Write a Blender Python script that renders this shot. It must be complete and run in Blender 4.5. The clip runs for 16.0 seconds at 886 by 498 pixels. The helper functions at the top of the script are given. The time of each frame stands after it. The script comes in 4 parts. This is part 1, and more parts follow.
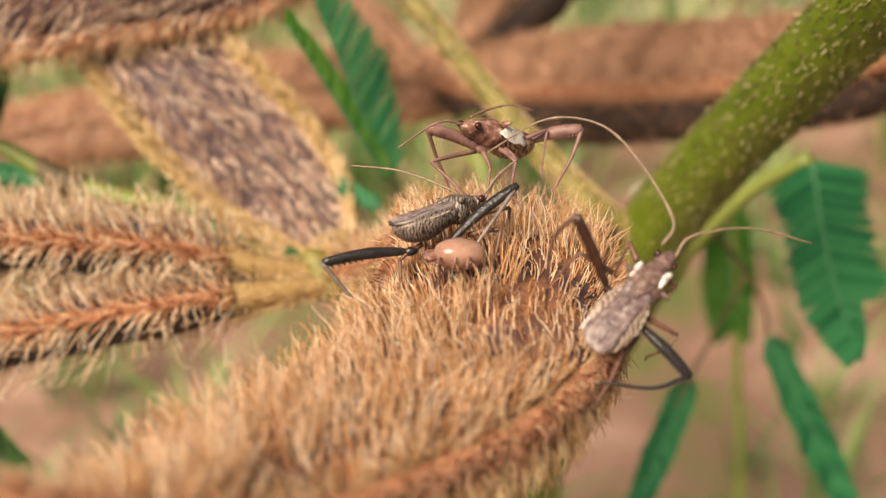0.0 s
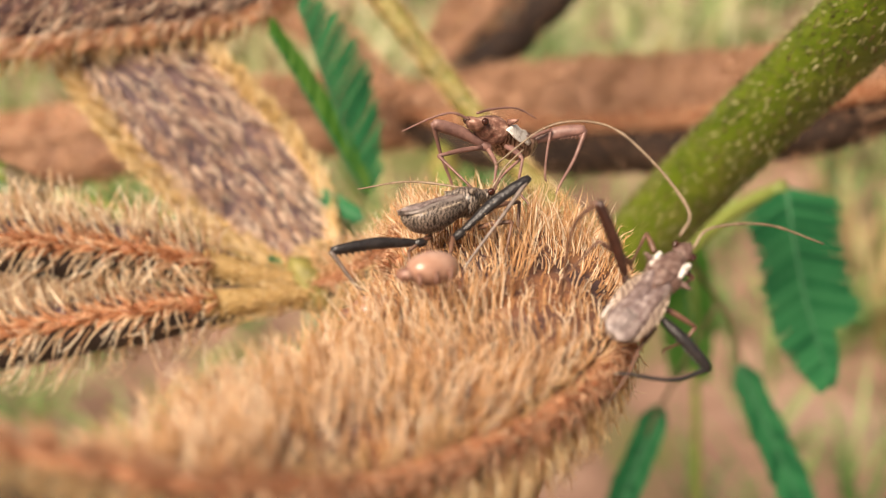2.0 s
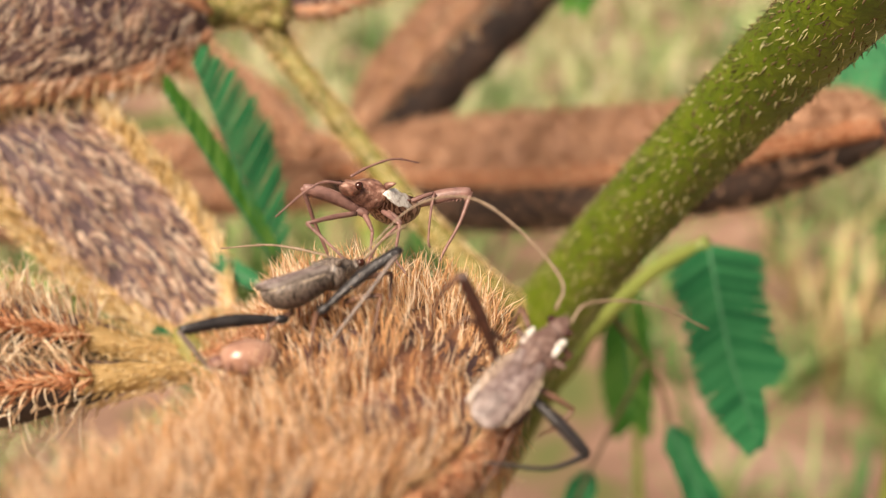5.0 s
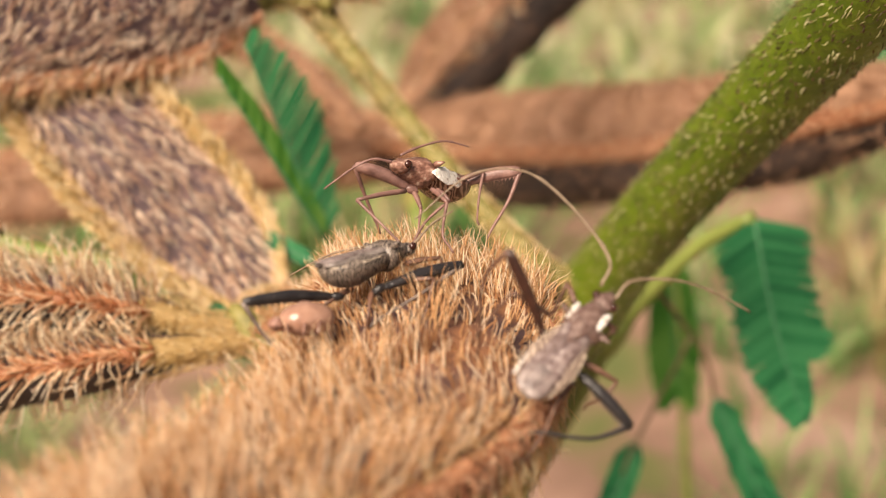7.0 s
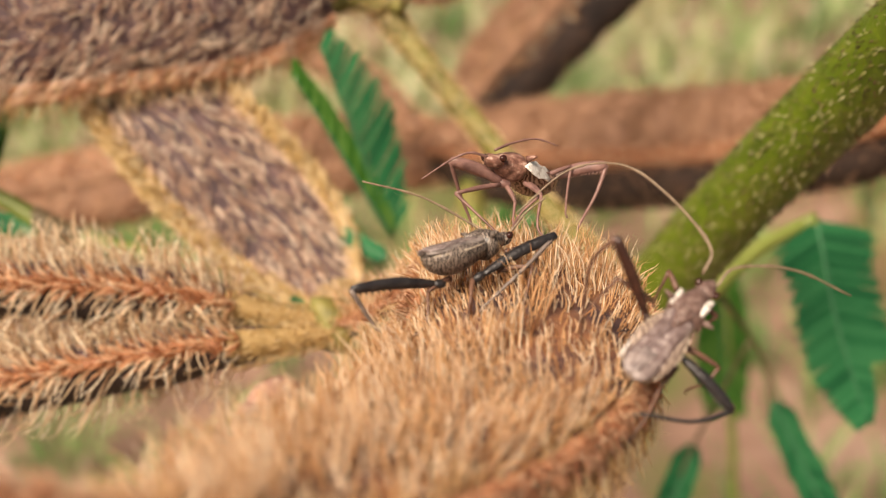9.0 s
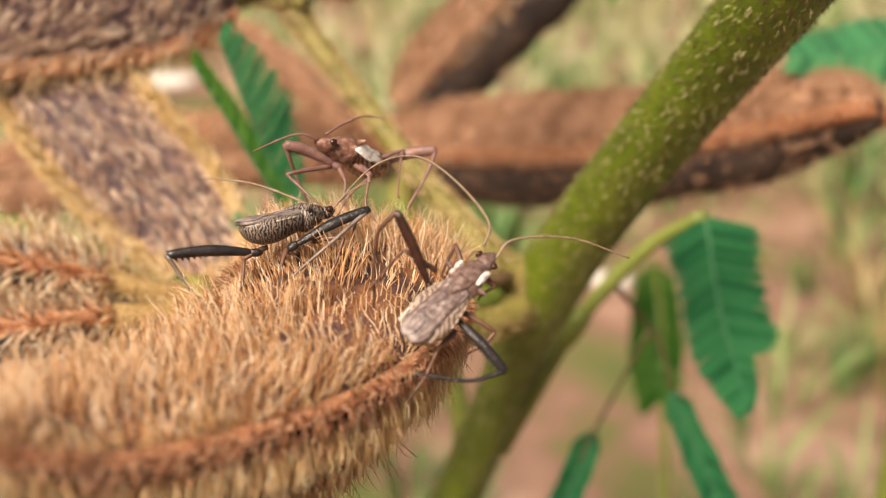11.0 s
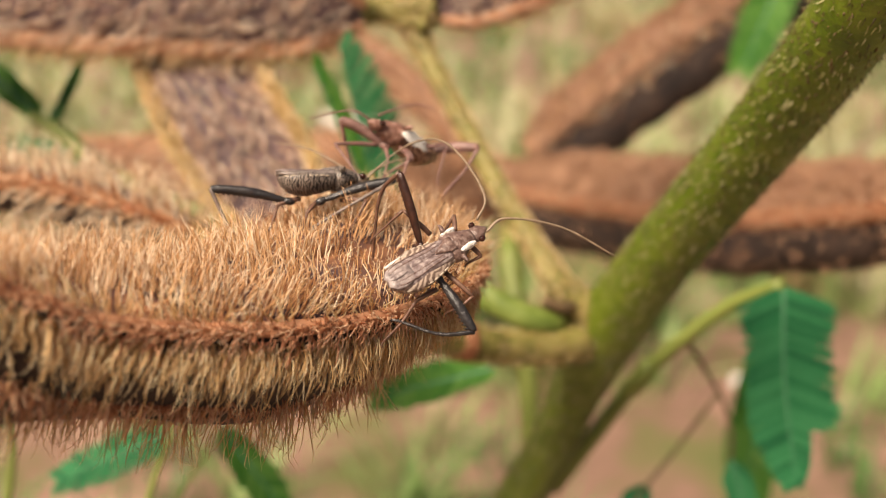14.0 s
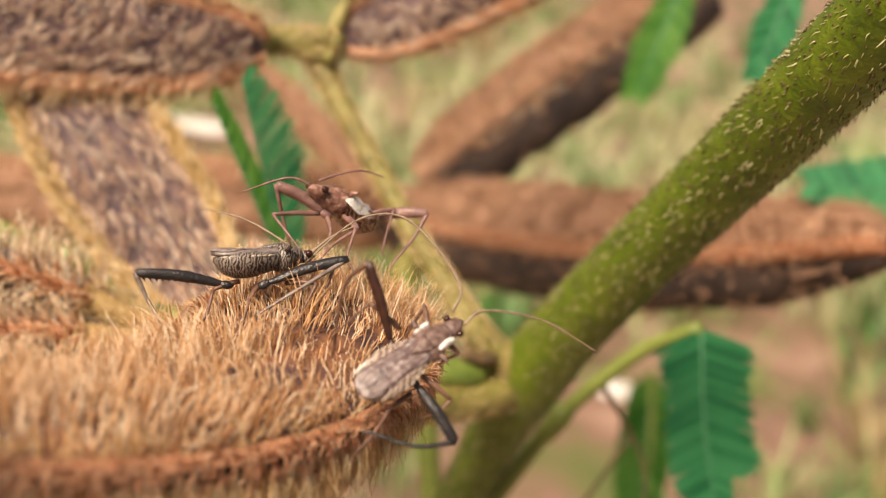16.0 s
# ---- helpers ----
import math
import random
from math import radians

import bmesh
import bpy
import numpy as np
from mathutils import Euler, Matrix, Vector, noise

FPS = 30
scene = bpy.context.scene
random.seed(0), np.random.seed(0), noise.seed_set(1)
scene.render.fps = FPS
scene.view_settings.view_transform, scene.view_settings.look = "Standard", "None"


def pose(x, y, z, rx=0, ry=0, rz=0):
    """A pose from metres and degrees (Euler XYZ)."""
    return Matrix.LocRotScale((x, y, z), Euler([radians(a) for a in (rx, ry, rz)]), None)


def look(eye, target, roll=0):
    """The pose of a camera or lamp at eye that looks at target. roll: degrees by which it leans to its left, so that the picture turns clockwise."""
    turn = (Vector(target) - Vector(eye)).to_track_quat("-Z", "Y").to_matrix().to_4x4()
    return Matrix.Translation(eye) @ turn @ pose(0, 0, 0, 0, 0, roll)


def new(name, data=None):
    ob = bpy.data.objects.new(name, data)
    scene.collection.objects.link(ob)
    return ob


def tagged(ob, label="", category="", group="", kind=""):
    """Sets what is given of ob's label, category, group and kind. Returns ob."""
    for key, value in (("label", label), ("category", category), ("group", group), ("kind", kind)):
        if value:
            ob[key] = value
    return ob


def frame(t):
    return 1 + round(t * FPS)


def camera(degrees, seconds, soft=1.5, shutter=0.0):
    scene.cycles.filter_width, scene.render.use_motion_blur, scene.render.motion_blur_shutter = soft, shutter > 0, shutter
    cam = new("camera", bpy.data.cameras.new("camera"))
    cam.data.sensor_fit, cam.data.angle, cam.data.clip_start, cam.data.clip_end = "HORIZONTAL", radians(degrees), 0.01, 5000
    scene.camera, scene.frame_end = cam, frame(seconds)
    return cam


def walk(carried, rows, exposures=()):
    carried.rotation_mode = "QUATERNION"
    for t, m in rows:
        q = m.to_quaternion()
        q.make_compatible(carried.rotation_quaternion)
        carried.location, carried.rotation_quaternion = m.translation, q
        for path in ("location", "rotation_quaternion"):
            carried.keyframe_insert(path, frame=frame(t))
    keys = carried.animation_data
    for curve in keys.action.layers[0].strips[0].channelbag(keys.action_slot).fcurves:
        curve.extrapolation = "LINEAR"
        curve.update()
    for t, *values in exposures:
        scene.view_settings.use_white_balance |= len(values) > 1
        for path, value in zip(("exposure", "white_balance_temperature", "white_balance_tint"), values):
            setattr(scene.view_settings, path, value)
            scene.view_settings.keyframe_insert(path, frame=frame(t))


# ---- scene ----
# The plan: one unit is 1.15 cm, x to the right, d away from the first camera, u up; it is tilted 25 degrees over the ground.
UNIT = 0.0115
PLAN = pose(0, 0, 0.52, -25, 0, 0)
TILT = np.array(PLAN.to_3x3())

ROWS = [
    (0, 0.458, -0.298, 0.509, 84.94, 0.57, 1.82),
    (0.5, 0.313, -0.849, 0.396, 81.54, 1.32, 6.62),
    (1, 0.341, -1.613, 0.275, 83.39, -0.02, 8.94),
    (1.5, 0.567, -1.104, 0.004, 84.46, -0.08, 2.56),
    (2, -0.151, -0.130, -0.017, 87.58, -0.65, -1.23),
    (2.5, 0.093, 0.189, 0.045, 88.29, -0.46, -2.59),
    (3, 0.116, 0.089, -0.137, 88.54, -0.66, -2.88),
    (3.5, 0.108, -0.080, -0.145, 89.72, -0.45, -3.49),
    (4, 0.246, -0.067, -0.123, 90.28, -0.32, -4.08),
    (4.5, 0.432, 0.347, -0.086, 90.17, -0.09, -3.74),
    (4.7, 0.553, 0.525, 0.135, 90.47, 0.03, -3.63),
    (6.8, 0.848, 0.657, 0.187, 89.10, 0.34, -1.90),
    (7, 0.628, 0.267, 0.181, 89.04, 0.40, -1.00),
    (7.5, 0.497, -0.333, -0.214, 89.38, -0.16, -1.51),
    (8, 0.381, -0.403, -0.137, 89.47, -0.01, -0.75),
    (8.5, -0.270, -0.060, -0.187, 89.23, -0.07, 0.45),
    (9, 0.000, 0.002, 0.000, 89.59, 0.04, 0.62),
    (9.5, 0.964, 0.060, 0.089, 89.44, 0.22, -0.44),
    (9.7, 1.314, -0.069, -0.083, 89.18, 0.16, -0.85),
    (11.8, 2.069, -0.778, -0.208, 90.01, -2.35, 1.86),
    (12, 2.254, -0.595, -0.286, 89.65, -2.62, 2.46),
    (12.5, 1.953, -0.702, -0.313, 89.90, -4.59, 4.38),
    (13, 2.458, -1.319, -0.515, 90.35, -6.32, 6.63),
    (13.5, 3.369, -1.444, -0.500, 91.88, -7.62, 7.08),
    (14, 3.439, -1.513, -1.092, 92.84, -10.75, 9.05),
    (14.5, 3.573, -1.267, -0.656, 93.60, -11.70, 8.85),
    (15, 3.254, -1.201, -0.508, 93.29, -10.13, 6.72),
    (15.5, 2.556, -0.982, -0.495, 93.51, -9.82, 3.68),
    (16, 2.093, -0.533, -0.407, 94.34, -9.67, 0.85),
]
cam = camera(46, 16.0, soft=1.15)
walk(cam, [(t, PLAN @ pose(x * UNIT, d * UNIT, u * UNIT, a, b, c)) for t, x, d, u, a, b, c in ROWS], [(0, 0.66, 7850, 15), (1, 0.65, 7850, 15), (1.5, 0.65, 7850, 15), (2, 0.78, 7800, 15), (4.7, 0.80, 7750, 15), (7.5, 0.78, 7750, 15), (9, 0.64, 7800, 15), (9.7, 0.70, 7800, 15), (12, 0.76, 7800, 15), (16, 0.74, 7800, 15)])
cam.data.dof.use_dof = True
cam.data.dof.focus_distance = 10.2 * UNIT
cam.data.dof.aperture_fstop = 17.0

# ---- light: a bright hazy sky with a soft sun ----
world = bpy.data.worlds.new("sky")
scene.world = world
world.use_nodes = True
sky = world.node_tree.nodes.new("ShaderNodeTexSky")
sky.sky_type, sky.sun_disc = "NISHITA", False
sky.sun_elevation, sky.sun_rotation = radians(51), radians(-145)
sky.dust_density, sky.ozone_density = 3.0, 1.0
world.node_tree.links.new(sky.outputs[0], world.node_tree.nodes["Background"].inputs[0])
world.node_tree.nodes["Background"].inputs[1].default_value = 0.038
sun = new("sun", bpy.data.lights.new("sun", "SUN"))
sun.data.energy, sun.data.angle, sun.data.color = 4.5, radians(30), (1.0, 0.93, 0.84)
sun.matrix_world = look((-0.78, -0.95, 2.05), (0, 0.15, 0.4))


# ---- materials ----
def material(name, colors, rough=0.6, scale=60.0, per="noise", bump=0.15, bump_scale=400.0, through_light=0.0, spread=(0.3, 0.7), sheen=0.0, metal=0.0):
    """A ramp of colours driven by noise ("noise"), by the loose piece ("island") or by the object ("object"), with fine relief."""
    m = bpy.data.materials.new(name)
    m.use_nodes = True
    nt = m.node_tree
    bsdf, out = nt.nodes["Principled BSDF"], nt.nodes["Material Output"]
    ramp = nt.nodes.new("ShaderNodeValToRGB")
    while len(ramp.color_ramp.elements) < len(colors):
        ramp.color_ramp.elements.new(0.5)
    for n, (e, c) in enumerate(zip(ramp.color_ramp.elements, colors)):
        e.position = spread[0] + (spread[1] - spread[0]) * n / max(1, len(colors) - 1)
        e.color = (*c, 1)
    coord = nt.nodes.new("ShaderNodeNewGeometry")
    tex = nt.nodes.new("ShaderNodeTexNoise")
    tex.inputs["Scale"].default_value, tex.inputs["Detail"].default_value = scale, 6.0
    tex.inputs["Roughness"].default_value = 0.6
    nt.links.new(coord.outputs["Position"], tex.inputs["Vector"])
    if per == "noise":
        nt.links.new(tex.outputs[0], ramp.inputs[0])
    else:
        mixer = nt.nodes.new("ShaderNodeMath")
        mixer.operation = "MULTIPLY_ADD"
        mixer.inputs[1].default_value = 0.55
        add = nt.nodes.new("ShaderNodeMath")
        add.operation = "MULTIPLY"
        add.inputs[1].default_value = 0.45
        nt.links.new(tex.outputs[0], add.inputs[0])
        src = coord.outputs["Random Per Island"]
        if per == "object":
            src = nt.nodes.new("ShaderNodeObjectInfo").outputs["Random"]
        nt.links.new(src, mixer.inputs[0])
        nt.links.new(add.outputs[0], mixer.inputs[2])
        nt.links.new(mixer.outputs[0], ramp.inputs[0])
    nt.links.new(ramp.outputs[0], bsdf.inputs["Base Color"])
    bsdf.inputs["Roughness"].default_value = rough
    bsdf.inputs["Metallic"].default_value = metal
    bsdf.inputs["Sheen Weight"].default_value = sheen
    if bump:
        fine = nt.nodes.new("ShaderNodeTexNoise")
        fine.inputs["Scale"].default_value, fine.inputs["Detail"].default_value = bump_scale, 3.0
        nt.links.new(coord.outputs["Position"], fine.inputs["Vector"])
        b = nt.nodes.new("ShaderNodeBump")
        b.inputs["Strength"].default_value, b.inputs["Distance"].default_value = bump, 0.0006
        nt.links.new(fine.outputs[0], b.inputs["Height"])
        nt.links.new(b.outputs[0], bsdf.inputs["Normal"])
    if through_light:
        thin, mix = nt.nodes.new("ShaderNodeBsdfTranslucent"), nt.nodes.new("ShaderNodeMixShader")
        nt.links.new(ramp.outputs[0], thin.inputs[0])
        mix.inputs[0].default_value = through_light
        nt.links.new(bsdf.outputs[0], mix.inputs[1])
        nt.links.new(thin.outputs[0], mix.inputs[2])
        nt.links.new(mix.outputs[0], out.inputs[0])
    return m


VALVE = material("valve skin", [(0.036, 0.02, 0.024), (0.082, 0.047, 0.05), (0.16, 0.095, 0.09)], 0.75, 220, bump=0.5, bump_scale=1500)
ORANGE_SKIN = material("rusty pod skin", [(0.03, 0.016, 0.022), (0.075, 0.036, 0.034), (0.19, 0.08, 0.04), (0.34, 0.15, 0.065)], 0.8, 150, bump=0.5, bump_scale=1500)
MARGIN = material("pod margin", [(0.18, 0.065, 0.028), (0.36, 0.15, 0.07)], 0.7, 300, bump=0.4, bump_scale=1600)
RIDGE = material("orange pod ridge", [(0.37, 0.17, 0.09), (0.57, 0.29, 0.165)], 0.7, 300, bump=0.4, bump_scale=1600)
YELLOW_MARGIN = material("straw pod margin", [(0.27, 0.17, 0.06), (0.42, 0.28, 0.12)], 0.7, 300, bump=0.4, bump_scale=1600)
HAIR_TAN = material("tan hair", [(0.54, 0.265, 0.115), (0.84, 0.53, 0.275), (0.96, 0.80, 0.60)], 0.45, 150, "island", 0, through_light=0.28)
HAIR_STRAW = material("straw hair", [(0.55, 0.32, 0.17), (0.88, 0.67, 0.44), (0.97, 0.86, 0.68)], 0.45, 150, "island", 0, through_light=0.3)
HAIR_VALVE = material("pinkish brown hair", [(0.44, 0.25, 0.17), (0.74, 0.52, 0.38), (0.94, 0.79, 0.63)], 0.45, 150, "island", 0, through_light=0.25)
HAIR_PALE = material("pale drooping hair", [(0.66, 0.43, 0.20), (0.86, 0.66, 0.38), (0.94, 0.82, 0.58)], 0.45, 150, "island", 0, through_light=0.5)
HAIR_RUST = material("rusty hair", [(0.42, 0.16, 0.07), (0.72, 0.36, 0.18), (0.92, 0.68, 0.46)], 0.5, 150, "island", 0, through_light=0.5)
HAIR_SEAM = material("orange seam hair", [(0.58, 0.28, 0.16), (0.80, 0.48, 0.29), (0.92, 0.70, 0.50)], 0.5, 150, "island", 0, through_light=0.4)
HAIR_BROWN = material("brown hair", [(0.26, 0.125, 0.068), (0.41, 0.215, 0.12), (0.60, 0.37, 0.235)], 0.5, 150, "island", 0, through_light=0.2)
HAIR_YELLOW = material("yellow hair", [(0.56, 0.37, 0.14), (0.82, 0.60, 0.29), (0.95, 0.80, 0.52)], 0.45, 150, "island", 0, through_light=0.3)
# Near-black skin for lower valves; the shade beneath is mixed into its colour.
VALVE_SHADED = material("dark valve skin with shade in it", [(0.012, 0.007, 0.006), (0.03, 0.018, 0.014), (0.06, 0.036, 0.026)], 0.8, 120, bump=0.4, bump_scale=1500)
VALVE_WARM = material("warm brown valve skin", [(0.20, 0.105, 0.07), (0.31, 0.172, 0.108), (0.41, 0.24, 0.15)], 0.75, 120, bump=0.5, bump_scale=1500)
BUD = material("green bud", [(0.06, 0.10, 0.016), (0.12, 0.17, 0.03), (0.20, 0.25, 0.065)], 0.5, 200)
SCAR = material("dark dry specks and hollow shade", [(0.05, 0.03, 0.015), (0.16, 0.10, 0.04)], 0.8, 300, bump=0.5)
BROWN_TWIG = material("brown twig", [(0.07, 0.045, 0.02), (0.15, 0.11, 0.05)], 0.6, 150)
TWIG = material("smooth green twig", [(0.12, 0.16, 0.028), (0.21, 0.25, 0.055)], 0.5, 100)
LEAF_LIGHT = material("light leaflet", [(0.04, 0.17, 0.025), (0.08, 0.25, 0.04), (0.14, 0.32, 0.07)], 0.45, 120, "object", 0.2, 900, through_light=0.45)
STEM = material("green stem", [(0.048, 0.082, 0.004), (0.074, 0.119, 0.006), (0.098, 0.146, 0.008), (0.13, 0.175, 0.016)], 0.42, 220, bump=0.45, bump_scale=900)
STALK = material("yellow-green stalk", [(0.085, 0.078, 0.016), (0.175, 0.155, 0.036), (0.29, 0.25, 0.085)], 0.6, 200, bump=0.4, bump_scale=1300)
BRISTLE = material("stem bristle", [(0.05, 0.03, 0.012), (0.20, 0.18, 0.05), (0.36, 0.34, 0.13), (0.56, 0.52, 0.30)], 0.5, 150, "island", 0, through_light=0.2)
LEAF = material("leaflet", [(0.010, 0.115, 0.044), (0.017, 0.165, 0.062), (0.034, 0.215, 0.084)], 0.6, 120, "object", 0.2, 900, through_light=0.25)
LEAF_PALE = material("pale leaf", [(0.17, 0.29, 0.08), (0.26, 0.39, 0.13), (0.37, 0.49, 0.21)], 0.5, 40, "island", 0.1, 900, through_light=0.3)
WEED_DARK = material("dark weed", [(0.03, 0.13, 0.02), (0.06, 0.20, 0.04), (0.10, 0.25, 0.06)], 0.5, 40, "island", 0.1, 900, through_light=0.3)
WEED_DRY = material("dry grass", [(0.30, 0.22, 0.10), (0.45, 0.33, 0.16), (0.55, 0.44, 0.25)], 0.7, 40, "island", 0.1, 900, through_light=0.2)
PALE_FAR = material("sun-bleached grass", [(0.38, 0.43, 0.20), (0.52, 0.54, 0.30), (0.66, 0.62, 0.42)], 0.6, 40, "island", 0.1, 900, through_light=0.3)
STONE = material("pale stone", [(0.55, 0.52, 0.48), (0.75, 0.72, 0.68)], 0.6, 60)
for leaf_skin in (LEAF, LEAF_LIGHT):
    leaf_skin.node_tree.nodes["Principled BSDF"].inputs["Specular IOR Level"].default_value = 0.2
RACHIS = material("leaf rib", [(0.025, 0.14, 0.06), (0.045, 0.18, 0.08)], 0.5, 200)


def striped(name, dark, light, scale, rough=0.4):
    """Fine pale and dark bands, as on a bug's flank."""
    m = material(name, [dark, light], rough, 500, bump=0.2, bump_scale=2500)
    nt = m.node_tree
    wave = nt.nodes.new("ShaderNodeTexWave")
    wave.inputs["Scale"].default_value, wave.inputs["Distortion"].default_value = scale, 9.0
    wave.inputs["Detail"].default_value, wave.inputs["Detail Scale"].default_value = 2.0, 1.6
    pos = next(n for n in nt.nodes if n.type == "NEW_GEOMETRY")
    ramp = next(n for n in nt.nodes if n.type == "VALTORGB")
    nt.links.new(pos.outputs["Position"], wave.inputs["Vector"])
    nt.links.new(wave.outputs["Fac"], ramp.inputs[0])
    return m


GREY_WING = material("grey-brown wing cover", [(0.06, 0.036, 0.034), (0.17, 0.12, 0.115), (0.42, 0.35, 0.33)], 0.45, 1300, bump=0.3, bump_scale=3000)
DARK_WING = material("dark grey wing cover", [(0.09, 0.074, 0.068), (0.19, 0.157, 0.142), (0.31, 0.26, 0.235)], 0.4, 700, bump=0.3, bump_scale=3000)
RED_SHELL = material("reddish-brown shell", [(0.06, 0.024, 0.018), (0.165, 0.075, 0.054), (0.30, 0.155, 0.115), (0.58, 0.43, 0.35)], 0.45, 1300, bump=0.3, bump_scale=3000)
FLANK = striped("banded flank", (0.022, 0.016, 0.014), (0.25, 0.20, 0.165), 950)
RED_FLANK = striped("banded reddish flank", (0.085, 0.03, 0.02), (0.46, 0.30, 0.23), 560)
BLACK_LEG = material("black leg", [(0.010, 0.009, 0.010), (0.030, 0.026, 0.026)], 0.35, 900, bump=0.3, bump_scale=3000)
MAROON_LEG = material("dark maroon leg", [(0.022, 0.008, 0.006), (0.06, 0.022, 0.014)], 0.38, 900, bump=0.3, bump_scale=3000)
BROWN_LEG = material("brown leg", [(0.075, 0.036, 0.024), (0.18, 0.09, 0.058)], 0.45, 900, bump=0.2, bump_scale=3000)
RED_LEG = material("reddish leg", [(0.12, 0.058, 0.05), (0.28, 0.155, 0.13)], 0.45, 900, bump=0.2, bump_scale=3000)
GREY_LEG = material("smoky grey shin", [(0.10, 0.075, 0.065), (0.27, 0.215, 0.185)], 0.45, 900, bump=0.2, bump_scale=3000)
EYE = material("dark eye", [(0.02, 0.008, 0.006), (0.05, 0.015, 0.01)], 0.15, 900, bump=0)
WHITE_MARK = material("white mark", [(0.22, 0.15, 0.12), (0.58, 0.53, 0.48), (0.80, 0.77, 0.72)], 0.7, 1700, bump=0.4, bump_scale=3000, spread=(0.3, 0.5))
MEMBRANE = material("smoky wing membrane", [(0.12, 0.09, 0.085), (0.24, 0.19, 0.18), (0.36, 0.30, 0.28)], 0.35, 1400, bump=0.3, bump_scale=2500)
PALE_FLANK = striped("mottled pale flank", (0.13, 0.085, 0.065), (0.40, 0.31, 0.25), 520)
BROWN_SHELL = material("brown mottled shell", [(0.06, 0.03, 0.024), (0.15, 0.09, 0.075), (0.28, 0.20, 0.17)], 0.42, 1800, bump=0.3, bump_scale=3000)
CREAM = material("cream spot", [(0.30, 0.235, 0.18), (0.50, 0.42, 0.33)], 0.5, 900, bump=0.2)
FEELER = material("tan antenna", [(0.14, 0.095, 0.06), (0.30, 0.22, 0.15)], 0.45, 1800, bump=0.2, bump_scale=3000)
BEETLE = material("tan beetle shell", [(0.22, 0.11, 0.08), (0.37, 0.21, 0.15), (0.48, 0.31, 0.24)], 0.18, 300, bump=0.1)


# ---- mesh helpers, in plan units ----
def unit(v):
    v = np.asarray(v, float)
    return v / (np.linalg.norm(v, axis=-1, keepdims=True) + 1e-9)


def spline(points, n):
    """n points on a smooth curve through the given ones (rows of any width)."""
    p = np.array(points, float)
    if len(p) == 2:
        return p[0] + np.linspace(0, 1, n)[:, None] * (p[1] - p[0])
    q = np.vstack([2 * p[0] - p[1], p, 2 * p[-1] - p[-2]])
    s = np.linspace(0, len(p) - 1 - 1e-6, n)
    i, f = s.astype(int), (s % 1)[:, None]
    a, b, c, d = q[i], q[i + 1], q[i + 2], q[i + 3]
    return 0.5 * (2 * b + (c - a) * f + (2 * a - 5 * b + 4 * c - d) * f**2 + (3 * b - a - 3 * c + d) * f**3)


def frames_along(path, up):
    t = unit(np.gradient(path, axis=0))
    up = np.broadcast_to(np.array(up, float), path.shape)
    b = unit(up - (up * t).sum(1, keepdims=True) * t)
    return t, np.cross(t, b), b


def loft(path, w, top, bottom, up, sides=20, edge=1.0, lump=0.0, seed=0):
    """A closed body along a path: half width, rise above and drop below; edge over 1 makes the section lens-shaped."""
    path = np.array(path, float)
    n = len(path)
    t, s, b = frames_along(path, up)
    a = np.linspace(0, 2 * math.pi, sides, endpoint=False)
    w, top, bottom = (np.broadcast_to(np.array(v, float), (n,)) for v in (w, top, bottom))
    y = np.sign(np.sin(a)) * np.abs(np.sin(a)) ** edge
    rise = np.where(y > 0, top[:, None] * y, bottom[:, None] * y)
    ring = path[:, None] + s[:, None] * (w[:, None] * np.cos(a))[..., None] + b[:, None] * rise[..., None]
    if lump:
        g = np.random.default_rng(seed)
        k = g.normal(size=(6, 3)) * 1.8
        ph = g.uniform(0, 6.3, 6)
        off = np.sin(ring @ k.T + ph).mean(-1)
        ring = ring + unit(ring - path[:, None]) * (off * lump)[..., None]
    v = ring.reshape(-1, 3)
    i, j = np.meshgrid(np.arange(n - 1), np.arange(sides), indexing="ij")
    k = (j + 1) % sides
    f = np.stack([i * sides + j, i * sides + k, (i + 1) * sides + k, (i + 1) * sides + j], -1).reshape(-1, 4).tolist()
    f = [q[::-1] for q in f]
    f += [list(range(sides)), list(range((n - 1) * sides, n * sides))[::-1]]
    return v, f


def tube(points, radii, n=16, sides=10, up=(0.1, -0.3, 1.0)):
    path = spline(points, n)
    r = spline([[x] for x in radii], n)[:, 0] if len(radii) > 1 else np.full(n, radii[0])
    return loft(path, r, r, r, up, sides)


